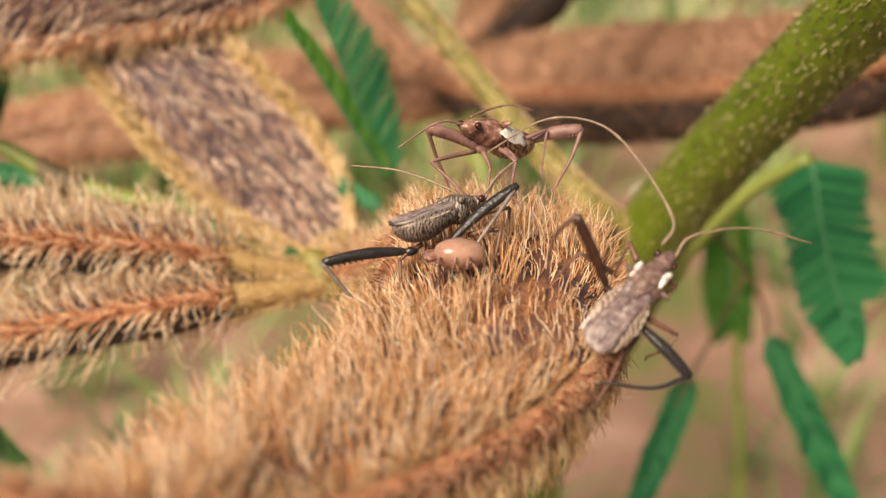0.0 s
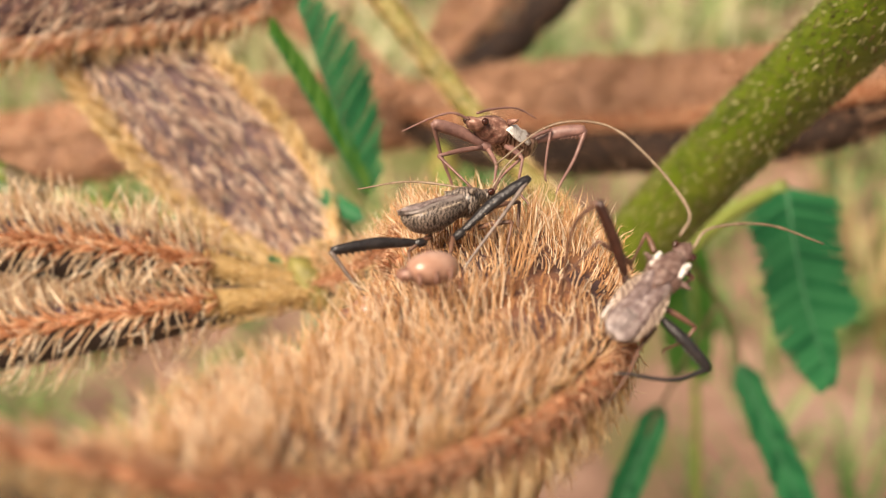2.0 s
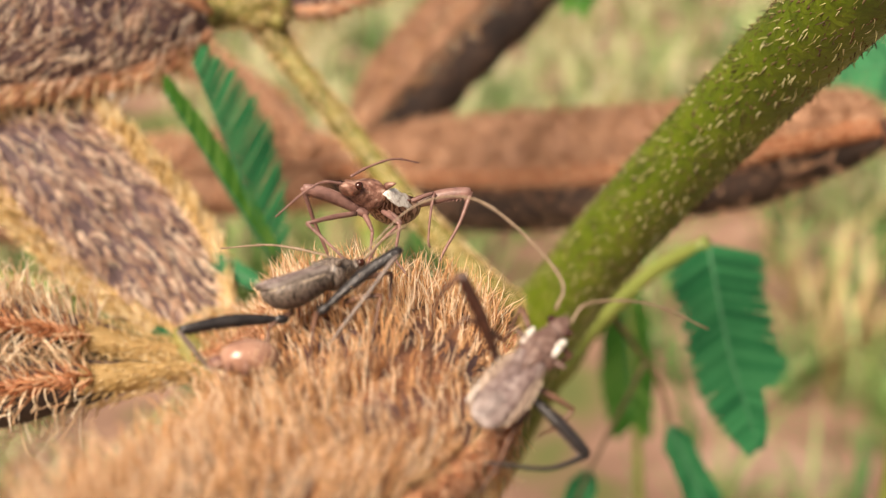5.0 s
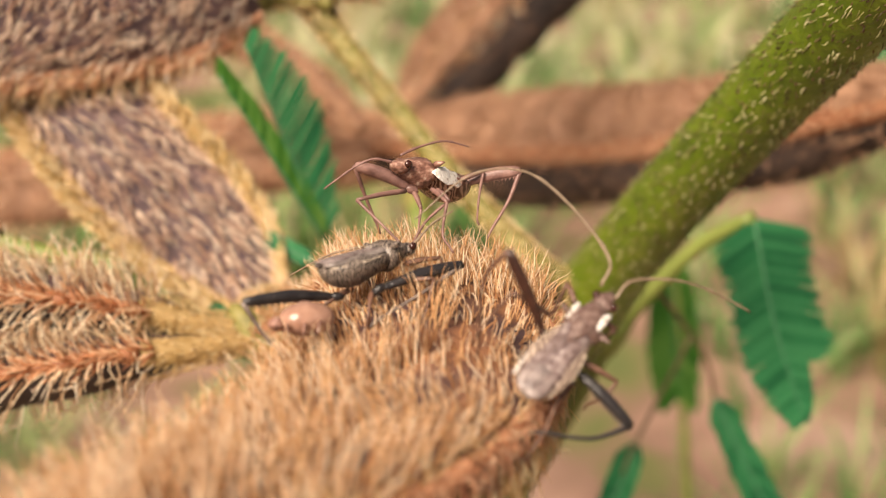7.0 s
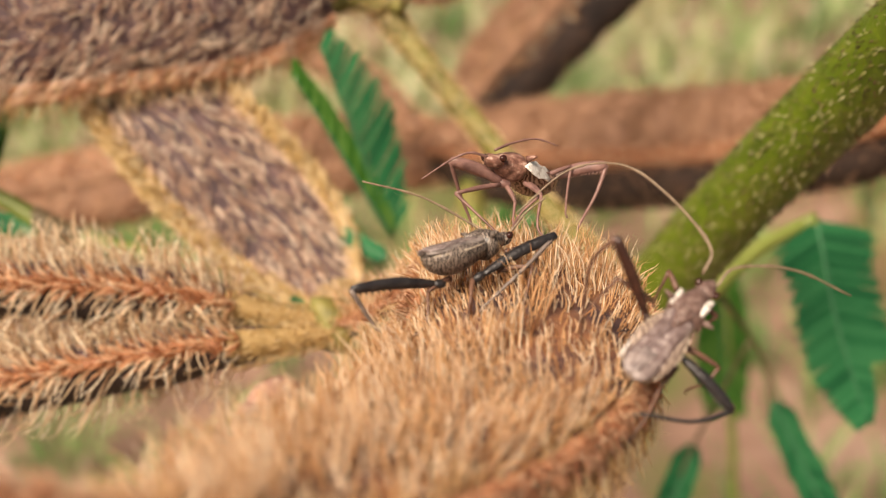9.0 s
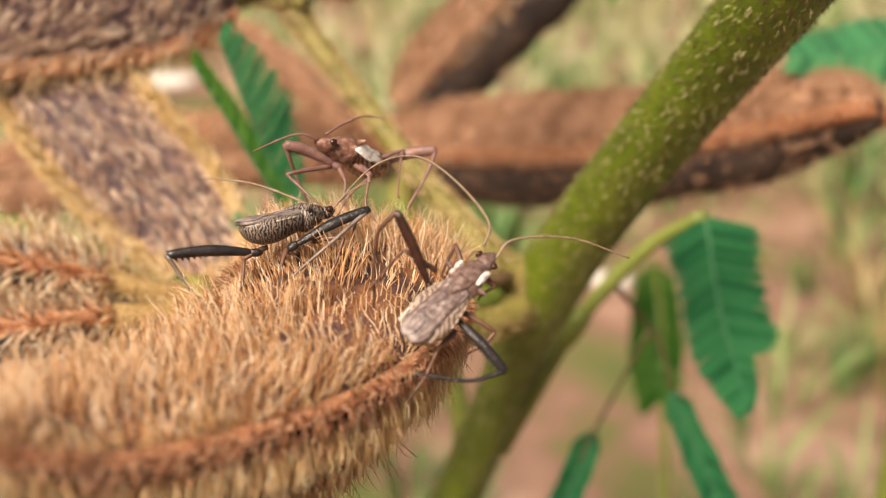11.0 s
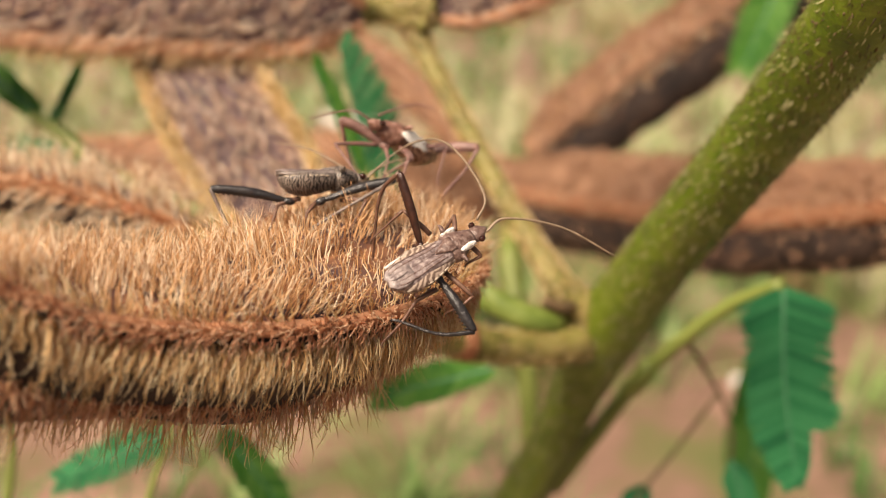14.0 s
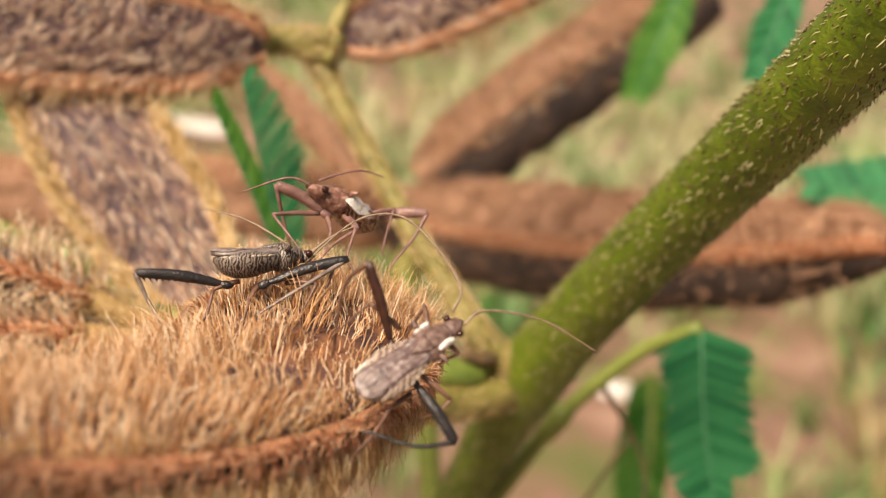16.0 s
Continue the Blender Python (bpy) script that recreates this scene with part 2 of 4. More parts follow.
def strands(roots, d1, d2, length, radius, sides=3, curl=0.0):
    """Curved tapering hairs: from each root along d1, then bent to d2, the tips curling aside."""
    n = len(roots)
    g = np.random.default_rng(n)
    length = np.broadcast_to(np.asarray(length, float), (n,))[:, None]
    d3 = unit(d2 + g.normal(size=(n, 3)) * curl) if curl else d2
    pts = [roots, roots + d1 * length * 0.4]
    pts.append(pts[-1] + unit(d1 + d2) * length * 0.27)
    pts.append(pts[-1] + unit(d2 + d3 * 0.3) * length * 0.22)
    tip = pts[-1] + d3 * length * 0.2
    side = unit(np.cross(d1, g.normal(size=(n, 3))))
    other = np.cross(unit(d1), side)
    a = np.linspace(0, 2 * math.pi, sides, endpoint=False)
    ring = side[:, None] * np.cos(a)[:, None] + other[:, None] * np.sin(a)[:, None]
    r = np.broadcast_to(np.asarray(radius, float), (n,))[:, None, None] * g.uniform(0.7, 1.2, (n, 1, 1))
    v = np.concatenate([p[:, None] + ring * r * k for p, k in zip(pts, (1.0, 0.85, 0.7, 0.5))] + [tip[:, None]], 1)
    per = 4 * sides + 1
    f = []
    for lvl in range(3):
        for j in range(sides):
            k = (j + 1) % sides
            f.append([lvl * sides + j, lvl * sides + k, (lvl + 1) * sides + k, (lvl + 1) * sides + j])
    quads = (np.array(f)[None] + (np.arange(n) * per)[:, None, None]).reshape(-1, 4)
    tri = np.array([[3 * sides + j, 3 * sides + (j + 1) % sides, 4 * sides] for j in range(sides)])
    tris = (tri[None] + (np.arange(n) * per)[:, None, None]).reshape(-1, 3)
    return v.reshape(-1, 3), (quads, tris)


def join(*meshes):
    v, f, n = [], [], 0
    for a, b in meshes:
        v.append(a)
        f += [[i + n for i in q] for q in b]
        n += len(a)
    return np.vstack(v), f


def to_world(v, origin=(0, 0, 0)):
    return (np.asarray(v, float) - np.array(origin, float)) @ TILT.T * UNIT


def mesh_data(name, v, faces, mat, smooth=True):
    me = bpy.data.meshes.new(name)
    if isinstance(faces, tuple):
        quads, tris = faces
        loops = np.concatenate([quads.ravel(), tris.ravel()]).astype(np.int32)
        starts = np.concatenate([np.arange(len(quads)) * 4, len(quads) * 4 + np.arange(len(tris)) * 3]).astype(np.int32)
        me.vertices.add(len(v))
        me.vertices.foreach_set("co", np.ascontiguousarray(v, dtype=np.float32).ravel())
        me.loops.add(len(loops))
        me.loops.foreach_set("vertex_index", loops)
        me.polygons.add(len(starts))
        me.polygons.foreach_set("loop_start", starts)
        me.update(calc_edges=True)
        me.validate()
    else:
        me.from_pydata([tuple(p) for p in v], [], faces)
    me.polygons.foreach_set("use_smooth", [smooth] * len(me.polygons))
    me.materials.append(mat)
    return me


def thing(name, at, label, category, group="", kind=""):
    """An Empty at a thing's base, given in the plan."""
    ob = new(name)
    ob.location = PLAN @ (Vector(at) * UNIT)
    ob.empty_display_size = 0.005
    return tagged(ob, label, category, group, kind)


def part(name, mesh, mat, parent, origin, label="", smooth=True, kind="", root=None):
    """One mesh under a thing or part; origin is the plan point at which its parent stands, root its own turning point."""
    root = origin if root is None else root
    ob = new(name, mesh_data(name, to_world(mesh[0], root), mesh[1], mat, smooth))
    ob.parent = parent
    ob.location = to_world(root, origin)
    return tagged(ob, label, kind=kind)


# ---- short bristles, pods ----
def bristled(ob, at, path, radius, count, length, mat, seed, hair_r=0.01):
    g = np.random.default_rng(seed)
    line = spline(path, 60)
    t, s, b = frames_along(line, (0.2, -1, 0.3))
    x = g.uniform(0, 58.9, count)
    i, a = x.astype(int), g.uniform(0, 2 * math.pi, count)
    fr = (x % 1)[:, None]
    p, tt = line[i] * (1 - fr) + line[i + 1] * fr, t[i]
    nrm = s[i] * np.cos(a)[:, None] + b[i] * np.sin(a)[:, None]
    r = np.interp(x / 59, np.linspace(0, 1, len(radius)), radius)[:, None]
    d1 = unit(nrm * 0.8 + tt * 0.7 + g.normal(size=(count, 3)) * 0.3)
    d2 = unit(nrm * 0.2 + tt + g.normal(size=(count, 3)) * 0.4)
    part("bristles", strands(p + nrm * r * 0.97, d1, d2, length * g.uniform(0.5, 1.2, count), hair_r), mat, ob, at, "short pale stiff bristles", kind="stuff")


def pod(at, stations, up, label, skin, margin, hair, rim_hair, count, length, thick=0.5, drop=0.5, seed=1, hair_r=0.008, lean=(0, 0, 0), rim_r=0.07,
        group="bristly seed pods", keel=None, hair_low=None, low_share=0.36, droop=0.0, messy=1.0, inset=0.22, neck=0.0, rim_len=0.5, rim_count=0, rise=1.0, lean_low=None, skin_low=None, keel_skin=None, pressed=(), fringe=0, fringe_hair=None, fringe_len=1.0, bare=None, rim_tall=1.0, curl=0.6, fringe_low=0.5, fringe_near=0.5, rim_thick=1.2, fringe_out=0.0, seam_at=0.985, rim_spread=0.16):
    """A flat bristly pod: two valves between two raised seams, covered with hair. Stations: x, d, u, half width."""
    g = np.random.default_rng(seed)
    ob = thing("seed_pod", at, label, "seed pod", group)
    n = 40
    line = spline(stations, n)
    path, w = line[:, :3], np.maximum(line[:, 3], 0.03)
    up = spline(up, n) if isinstance(up, list) else up
    t, s, b = frames_along(path, up)
    top, bottom = thick * np.minimum(w, 1.2 * w.max()), drop * w
    swell = 1 + 0.10 * np.abs(np.sin(np.linspace(0, 1, n) * math.pi * 7))
    v, f = loft(path, w, top * swell, bottom * swell, up, 28, 1.15, 0.05, seed)
    sides = 28
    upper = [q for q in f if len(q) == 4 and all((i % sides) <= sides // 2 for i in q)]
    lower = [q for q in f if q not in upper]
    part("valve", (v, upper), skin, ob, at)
    # skin_low, where given, carries the underside's shade in its colour
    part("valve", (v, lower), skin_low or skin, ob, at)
    for sign in (1, -1):
        k = int(neck * n) + (2 if neck else 0)
        edge = (path + s * (w * seam_at)[:, None] * sign)[k:]
        e, ef = loft(edge, np.maximum(rim_r * np.minimum(1, w / (0.3 * w.max())), 0.02)[k:], rim_r * rim_tall, rim_r * rim_tall, up if np.ndim(up) == 1 else up[k:], 10, 1.0, 0.015, seed)
        part("seam", (e, ef), margin, ob, at, "raised rusty seam along the pod's edge" if sign > 0 else "")
    # hair on the valves
    step = np.linalg.norm(np.gradient(path, axis=0), axis=1) * (w + 0.1)
    cum = np.cumsum(step) / step.sum()

    first = cum[int(neck * n)] if neck else 0.0

    def place(m, angles):
        x = np.interp(g.uniform(first, 1, m), np.r_[0, cum], np.arange(n + 1)).clip(0, n - 1.001)
        i, fr = x.astype(int), (x % 1)[:, None]
        mix = lambda q: q[i] * (1 - fr) + q[i + 1] * fr  # noqa: E731
        pp, ss, bb, tt = mix(path), mix(s), mix(b), mix(t)
        ww, hh = mix(w[:, None]), np.where(np.sin(angles)[:, None] > 0, mix(top[:, None]), mix(bottom[:, None]))
        c, y = np.cos(angles)[:, None], np.sin(angles)[:, None]
        yy = np.sign(y) * np.abs(y) ** 1.15
        root = pp + ss * ww * c + bb * hh * yy
        normal = unit(ss * c / ww + bb * y / (hh + 0.02))
        return root, normal, tt, ss * np.sign(c), bb

    ang = g.uniform(inset, math.pi - inset, count)
    ang = np.where(g.uniform(size=count) < low_share, -ang, ang)
    root, normal, tt, out, bb = place(count, ang)
    lean = np.array(lean, float)
    swirl = np.sin(root @ (g.normal(size=(3, 3)) * 5.0) + g.uniform(0, 6, 3)) * 0.3
    jitter = (g.normal(size=(count, 3)) * 0.2 + swirl) * messy
    lean = np.where((ang < 0)[:, None], np.array(lean if lean_low is None else lean_low, float), lean)
    d1 = unit(normal * rise + jitter + lean * 0.6)
    d2 = unit(normal * 0.35 * rise + jitter * 2.2 + lean * 1.4 + g.normal(size=(count, 3)) * 0.35)
    ln = length * g.uniform(0.55, 1.2, count)
    curly = (g.uniform(size=count) < 0.35)[:, None]
    d2 = np.where(curly, unit(d2 + g.normal(size=(count, 3)) * 0.8 * (0.4 + 0.6 * min(1.0, messy))), d2)
    low = ang < 0
    for spot, reach in pressed:
        near = np.linalg.norm((root - np.array(spot)) * np.array([1, 0.8, 0.6]), axis=1) < reach
        ln = np.where(near & ~low, ln * 0.45, ln)
    if keel is not None:
        rel = (ang + math.pi) / (keel + math.pi)
        gap = low & (rel > 0.45) & (rel < 1.12)
        ln = np.where(low, ln * np.where(rel > 1.12, 1.15, 0.8), ln)
        ln = np.where(gap, ln * np.where(g.uniform(size=count) < 0.5, 0.2, 0.55), ln)
    if bare:
        ln = np.where(~low & (np.abs(np.cos(ang)) > 0.94), ln * 0.8, ln)
        # thin patches where the dark skin shows
        field = np.sin(root @ (np.array([[2.1, 1.3, 0.4], [-1.1, 2.3, 0.8], [0.6, -1.9, 1.5]]).T) + 1.0).mean(1)
        thin = (field > bare[2]) & (((ang > bare[0]) & (ang < bare[1])) | (low & (root[:, 1] < 7.4)))
        ln = np.where(thin, ln * np.where(low, 0.75, 0.45), ln)
        ln = np.where(thin & (g.uniform(size=count) < np.where(low, 0.3, 0.5)), 0.02, ln)
    d2 = unit(d2 + np.array([0, 0, -droop]) * low[:, None])
    for pick, mat in ((~low, hair), (low, hair_low or hair)):
        if pick.any():
            part("bristles", strands(root[pick], d1[pick], d2[pick], ln[pick], hair_r, curl=curl), mat, ob, at, "dense fine bristly hairs", kind="stuff")
    # short stiff hair on the seams
    m = rim_count or max(400, count // 3)
    off = g.normal(size=m) * rim_spread
    a = np.where(g.uniform(size=m) < 0.5, off, math.pi - off)
    root, normal, tt, out, bb = place(m, a)
    root = root + unit(normal) * rim_r * 0.8 + out * (seam_at - 0.985) * 0.85
    away = bb * np.clip(off / 0.2, -1, 1)[:, None]
    d1 = unit(out * 0.8 + away * 0.8 + g.normal(size=(m, 3)) * 0.25 + tt * 0.5)
    d2 = unit(out * 0.3 + away + g.normal(size=(m, 3)) * 0.3 + tt * 1.0)
    part("seam_bristles", strands(root, d1, d2, length * rim_len * g.uniform(0.6, 1.2, m), hair_r * rim_thick), rim_hair, ob, at, "short stiff rusty hairs", kind="stuff")
    if fringe:
        side = np.where(g.uniform(size=fringe) < fringe_low, -1.0, 1.0)
        off = side * (0.14 + np.abs(g.normal(size=fringe)) * 0.14)
        a = np.where(g.uniform(size=fringe) > fringe_near, off, math.pi - off)
        root, normal, tt, out, bb = place(fringe, a)
        root = root + unit(normal) * rim_r * 0.5 + out * (seam_at - 0.985) * 0.7
        away = bb * side[:, None]
        d1 = unit(out * (0.6 + fringe_out) + away * 0.9 * (1 - fringe_out) + g.normal(size=(fringe, 3)) * 0.32 + tt * 0.4)
        d2 = unit(out * fringe_out + away * (1 - fringe_out) + g.normal(size=(fringe, 3)) * 0.3 + tt * 0.5 + np.array([0, 0, -0.25]))
        fl = length * fringe_len * g.uniform(0.35, 1.35, fringe)
        if bare:
            fl = np.where(root[:, 1] < 5.9, fl * 0.7, fl)
        part("fringe", strands(root, d1, d2, fl, hair_r * 0.9), fringe_hair or hair, ob, at, "pale fringe of combed hairs", kind="stuff")
    if neck:
        k = int(neck * n) + 3
        shrink = np.linspace(1.2, 1.03, k)
        part("neck", loft(path[:k], np.maximum(w[:k] * shrink, 0.1), np.maximum(top[:k] * shrink, 0.1), np.maximum(bottom[:k] * shrink, 0.1), up if np.ndim(up) == 1 else up[:k], 16, 1, 0.02, seed), YELLOW_MARGIN, ob, at, "downy straw-yellow neck")
        bristled(ob, at, path[:k], list(np.maximum(w[:k] * shrink, 0.1)), 900, 0.12, HAIR_YELLOW, seed, 0.007)
    if keel is not None:
        c, y = math.cos(keel), math.sin(keel)
        edge = path + s * (w * c)[:, None] + b * ((top if y > 0 else bottom) * (y / abs(y)) * abs(y) ** 1.15)[:, None]
        part("keel", loft(edge, rim_r * 0.75, rim_r * 0.75, rim_r * 0.75, up, 8, 1.0, 0.02, seed), keel_skin or margin, ob, at, "low brown keel under the pod")
        m = 2200
        root, normal, tt, out, bb = place(m, np.full(m, keel) + g.normal(size=m) * 0.06)
        d1 = unit(normal + g.normal(size=(m, 3)) * 0.45 + tt * 0.4)
        d2 = unit(normal * 0.5 + g.normal(size=(m, 3)) * 0.4 + tt * 0.7 + np.array([0, 0, -0.5]))
        part("keel_bristles", strands(root, d1, d2, length * 0.5 * g.uniform(0.4, 1.3, m), hair_r), rim_hair, ob, at, "short rusty hairs on the keel", kind="stuff")
    return ob


pod((-1.4, 13.9, -1.1), [(-1.5, 14.0, -1.1, 0.2), (-0.65, 13.4, -0.9, 0.5), (0.3, 12.2, -0.55, 0.8), (0.75, 10.8, -0.48, 0.98), (0.7, 9.5, -0.83, 1.02),
     (0.24, 8.53, -1.3, 0.97), (-0.44, 7.66, -1.6, 0.87), (-1.26, 6.73, -1.76, 0.78), (-1.82, 5.86, -1.96, 0.7), (-2.82, 5.13, -1.88, 0.64), (-4.16, 4.64, -2.05, 0.55), (-5.6, 4.2, -2.2, 0.25)],
    [(0, 0, 1), (0.05, 0, 1), (0.1, 0, 1), (0.12, -0.05, 1), (0.15, -0.1, 1), (0.1, -0.1, 1), (0.05, -0.08, 1), (-0.02, 0.0, 1), (-0.38, 0.46, 0.85), (-0.4, 0.92, 0.3), (-0.25, 1, 0.2), (-0.2, 1, 0.2)],
    "long curved tan seed pod covered in dense orange bristles", ORANGE_SKIN, RIDGE, HAIR_TAN, HAIR_SEAM, 10800, 0.48, 0.28, 1.2, 3, hair_r=0.0082,
    lean=(-0.08, -0.05, 0.55), lean_low=(0.1, -0.5, -0.5), rise=0.6, rim_r=0.065, hair_low=HAIR_PALE, keel=-math.pi * 0.7, low_share=0.33, droop=0.6, messy=0.6, inset=0.16, pressed=[((0.05, 9.2, -0.5), 0.5), ((1.5, 8.2, -0.9), 0.28)], rim_len=0.38, rim_count=5200, rim_thick=1.2, fringe=5000, fringe_hair=HAIR_PALE, fringe_len=0.66, fringe_low=0.9, fringe_near=0.85, rim_tall=1.0, seam_at=1.07, rim_spread=0.085, skin_low=VALVE_SHADED, keel_skin=MARGIN, bare=(math.pi * 0.55, math.pi * 0.95, -0.05))
pod((-1.7, 15.0, -0.95), [(-1.6, 14.9, -1.0, 0.14), (-1.85, 15.2, -0.68, 0.42), (-2.22, 15.5, -0.2, 0.68), (-2.86, 15.8, 0.42, 0.85), (-3.66, 15.9, 1.2, 0.89), (-4.54, 16.1, 2.16, 0.85), (-5.44, 16.4, 3.16, 0.58)],
    (0.2, -1, 0.25), "flat brown seed pod with straw-yellow hairy margin", VALVE, YELLOW_MARGIN, HAIR_VALVE, HAIR_YELLOW, 1400, 0.40, 0.25, 0.25, 4, hair_r=0.0118,
    lean=(0.6, -0.1, -0.85), rise=0.5, rim_r=0.12, messy=0.35, low_share=0.05, inset=0.3, neck=0.07, rim_len=0.72, rim_count=3200, rim_thick=1.7, rim_spread=0.2, curl=0.7)
# two narrow pods, their undersides in the skin with shade in its colour
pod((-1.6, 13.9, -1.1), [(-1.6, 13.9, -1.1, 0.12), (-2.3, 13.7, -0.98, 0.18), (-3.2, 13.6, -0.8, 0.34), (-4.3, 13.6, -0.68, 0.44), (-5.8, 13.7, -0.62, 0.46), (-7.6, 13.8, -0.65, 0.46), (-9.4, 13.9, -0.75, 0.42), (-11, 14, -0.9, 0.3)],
    (0.0, 0.25, 1), "narrow bristly seed pod with an orange seam and dark sides", VALVE, MARGIN, HAIR_STRAW, HAIR_RUST, 1550, 0.62, 0.8, 0.8, 5, hair_r=0.0122, lean=(-0.2, -0.2, 0.4), rim_r=0.075, rim_tall=1.3, rim_thick=1.6, droop=0.5, skin_low=VALVE_SHADED, low_share=0.2, neck=0.2, rim_len=0.36, rim_count=1500, fringe=750, fringe_len=0.75, messy=0.7, curl=0.9)
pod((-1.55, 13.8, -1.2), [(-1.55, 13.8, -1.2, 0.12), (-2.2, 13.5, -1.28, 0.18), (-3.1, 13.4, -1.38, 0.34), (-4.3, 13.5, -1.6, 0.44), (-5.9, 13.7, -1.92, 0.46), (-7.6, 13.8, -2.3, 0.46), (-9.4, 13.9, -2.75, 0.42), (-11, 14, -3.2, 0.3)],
    (0.0, 0.25, 1), "narrow bristly seed pod with an orange seam and dark underside", VALVE, MARGIN, HAIR_STRAW, HAIR_RUST, 1550, 0.62, 0.8, 0.8, 6, hair_r=0.0122, lean=(-0.2, -0.2, 0.4), rim_r=0.075, rim_tall=1.3, rim_thick=1.6, droop=0.5, skin_low=VALVE_SHADED, low_share=0.2, neck=0.2, rim_len=0.36, rim_count=1500, fringe=750, fringe_len=0.75, messy=0.7, curl=0.9)
pod((-1.9, 16.9, 3.8), [(-1.95, 16.9, 3.8, 0.16), (-2.4, 16.5, 3.68, 0.42), (-3.3, 16.0, 3.45, 0.66), (-4.7, 15.5, 3.22, 0.72), (-6.2, 15.2, 3.0, 0.74), (-8.0, 15.0, 2.8, 0.72), (-10.2, 14.9, 2.6, 0.5)],
    (0, -0.9, -0.25), "large dark brown seed pod with a rusty hairy seam", VALVE, RIDGE, HAIR_VALVE, HAIR_SEAM, 1500, 0.34, 0.3, 0.35, 7, curl=1.6, hair_r=0.0122, lean=(-0.5, -0.1, -0.6), rise=0.6, rim_r=0.11, rim_thick=1.5, low_share=0.05, inset=0.3, rim_len=0.85, rim_count=2600, rim_spread=0.2, messy=0.9, fringe=2600, fringe_hair=HAIR_PALE, fringe_len=1.3, fringe_out=0.8)
pod((-0.95, 18.0, 4.4), [(-0.95, 18.0, 4.35, 0.14), (-0.4, 18.1, 4.75, 0.45), (0.5, 18.2, 5.4, 0.6), (1.6, 18.3, 6.2, 0.6), (2.8, 18.4, 7.0, 0.5)],
    (0.1, -1, -0.15), "dark brown seed pod with a rusty hairy seam", VALVE, RIDGE, HAIR_VALVE, HAIR_SEAM, 700, 0.32, 0.3, 0.3, 8, curl=1.6, hair_r=0.0122, lean=(0.5, -0.1, -0.5), rise=0.6, rim_r=0.08, rim_thick=1.5, low_share=0.05, inset=0.35, rim_len=0.9, rim_count=3200, fringe=1200, fringe_hair=HAIR_PALE, fringe_len=1.2, fringe_out=0.8)
# pods further back; two have shade coloured into their lower valves
BACK = "seed pods behind the stems"
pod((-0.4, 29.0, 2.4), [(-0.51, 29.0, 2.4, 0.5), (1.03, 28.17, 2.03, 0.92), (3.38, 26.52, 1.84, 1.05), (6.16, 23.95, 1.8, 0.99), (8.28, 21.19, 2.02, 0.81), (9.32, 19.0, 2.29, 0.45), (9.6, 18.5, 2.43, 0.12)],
    (0, 0.2, 1), "broad brown seed pod with a rusty seam, shade coloured into its underside", VALVE_WARM, MARGIN, HAIR_BROWN, HAIR_SEAM, 9500, 0.36, 1.65, 0.95, 9, hair_r=0.012, skin_low=VALVE_SHADED, rim_r=0.2, rim_count=5000, group=BACK, low_share=0.06, rim_spread=0.09, fringe=2600, fringe_low=0.25, fringe_hair=HAIR_BROWN, fringe_len=0.42)
pod((1.0, 30.8, 2.5), [(1.2, 30.8, 2.5, 0.4), (-1.0, 30.6, 2.5, 0.9), (-4.0, 30.2, 2.35, 1.0), (-7.0, 30, 2.0, 1.0), (-10, 29.8, 1.5, 0.95), (-14, 29.6, 0.8, 0.8)],
    (0, 0.25, 1), "brown hairy seed pod behind the stalks", VALVE_WARM, VALVE_WARM, HAIR_SEAM, HAIR_BROWN, 5500, 0.4, 1.15, 1.0, 10, hair_r=0.02, rim_r=0.16, group=BACK, low_share=0.1)
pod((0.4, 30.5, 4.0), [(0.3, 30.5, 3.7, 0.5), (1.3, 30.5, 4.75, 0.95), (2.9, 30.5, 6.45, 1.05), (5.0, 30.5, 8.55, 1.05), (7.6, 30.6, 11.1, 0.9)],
    (-0.72, 0.15, 0.68), "brown seed pod with shade coloured into one side", VALVE_WARM, VALVE_WARM, HAIR_BROWN, HAIR_BROWN, 5000, 0.36, 1.15, 1.25, 11, hair_r=0.02, skin_low=VALVE_SHADED, rim_r=0.15, group=BACK, low_share=0.03, fringe=700, fringe_hair=HAIR_TAN, fringe_len=0.8)
pod((-0.9, 26.0, 2.7), [(-0.9, 26, 2.7, 0.3), (-1.8, 26, 3.6, 0.42), (-2.8, 26, 4.35, 0.45), (-4.3, 26, 5.15, 0.45), (-6, 26, 6.0, 0.4)],
    (0.4, 0.1, 0.9), "thin brown seed pod behind the stalk", VALVE_WARM, VALVE_WARM, HAIR_SEAM, HAIR_BROWN, 1200, 0.3, 0.9, 0.9, 12, hair_r=0.014, rim_r=0.1, group=BACK)

# ---- stems ----
stem_path = [(6.25, 7.0, 4.4), (5.62, 10.19, 3.09), (5.16, 12.74, 2.18), (4.54, 14.86, 1.12), (3.93, 16.64, 0.04), (3.44, 18.15, -1.05), (3.07, 19.46, -2.25), (2.7, 20.63, -3.7), (2.04, 21.7, -5.56), (1.0, 23.2, -8.8), (0.2, 27, -18), (0, 33.5, -33)]
stem_r = [0.48, 0.51, 0.535, 0.555, 0.585, 0.65, 0.52, 0.49, 0.51, 0.58, 0.7, 0.75]
stem = thing("plant_stem", stem_path[-1], "thick green stem covered with short bristles", "stem")
part("stalk", tube(stem_path, stem_r, 90, 28), STEM, stem, stem_path[-1])
bristled(stem, stem_path[-1], stem_path, stem_r, 8000, 0.12, BRISTLE, 21, 0.009)
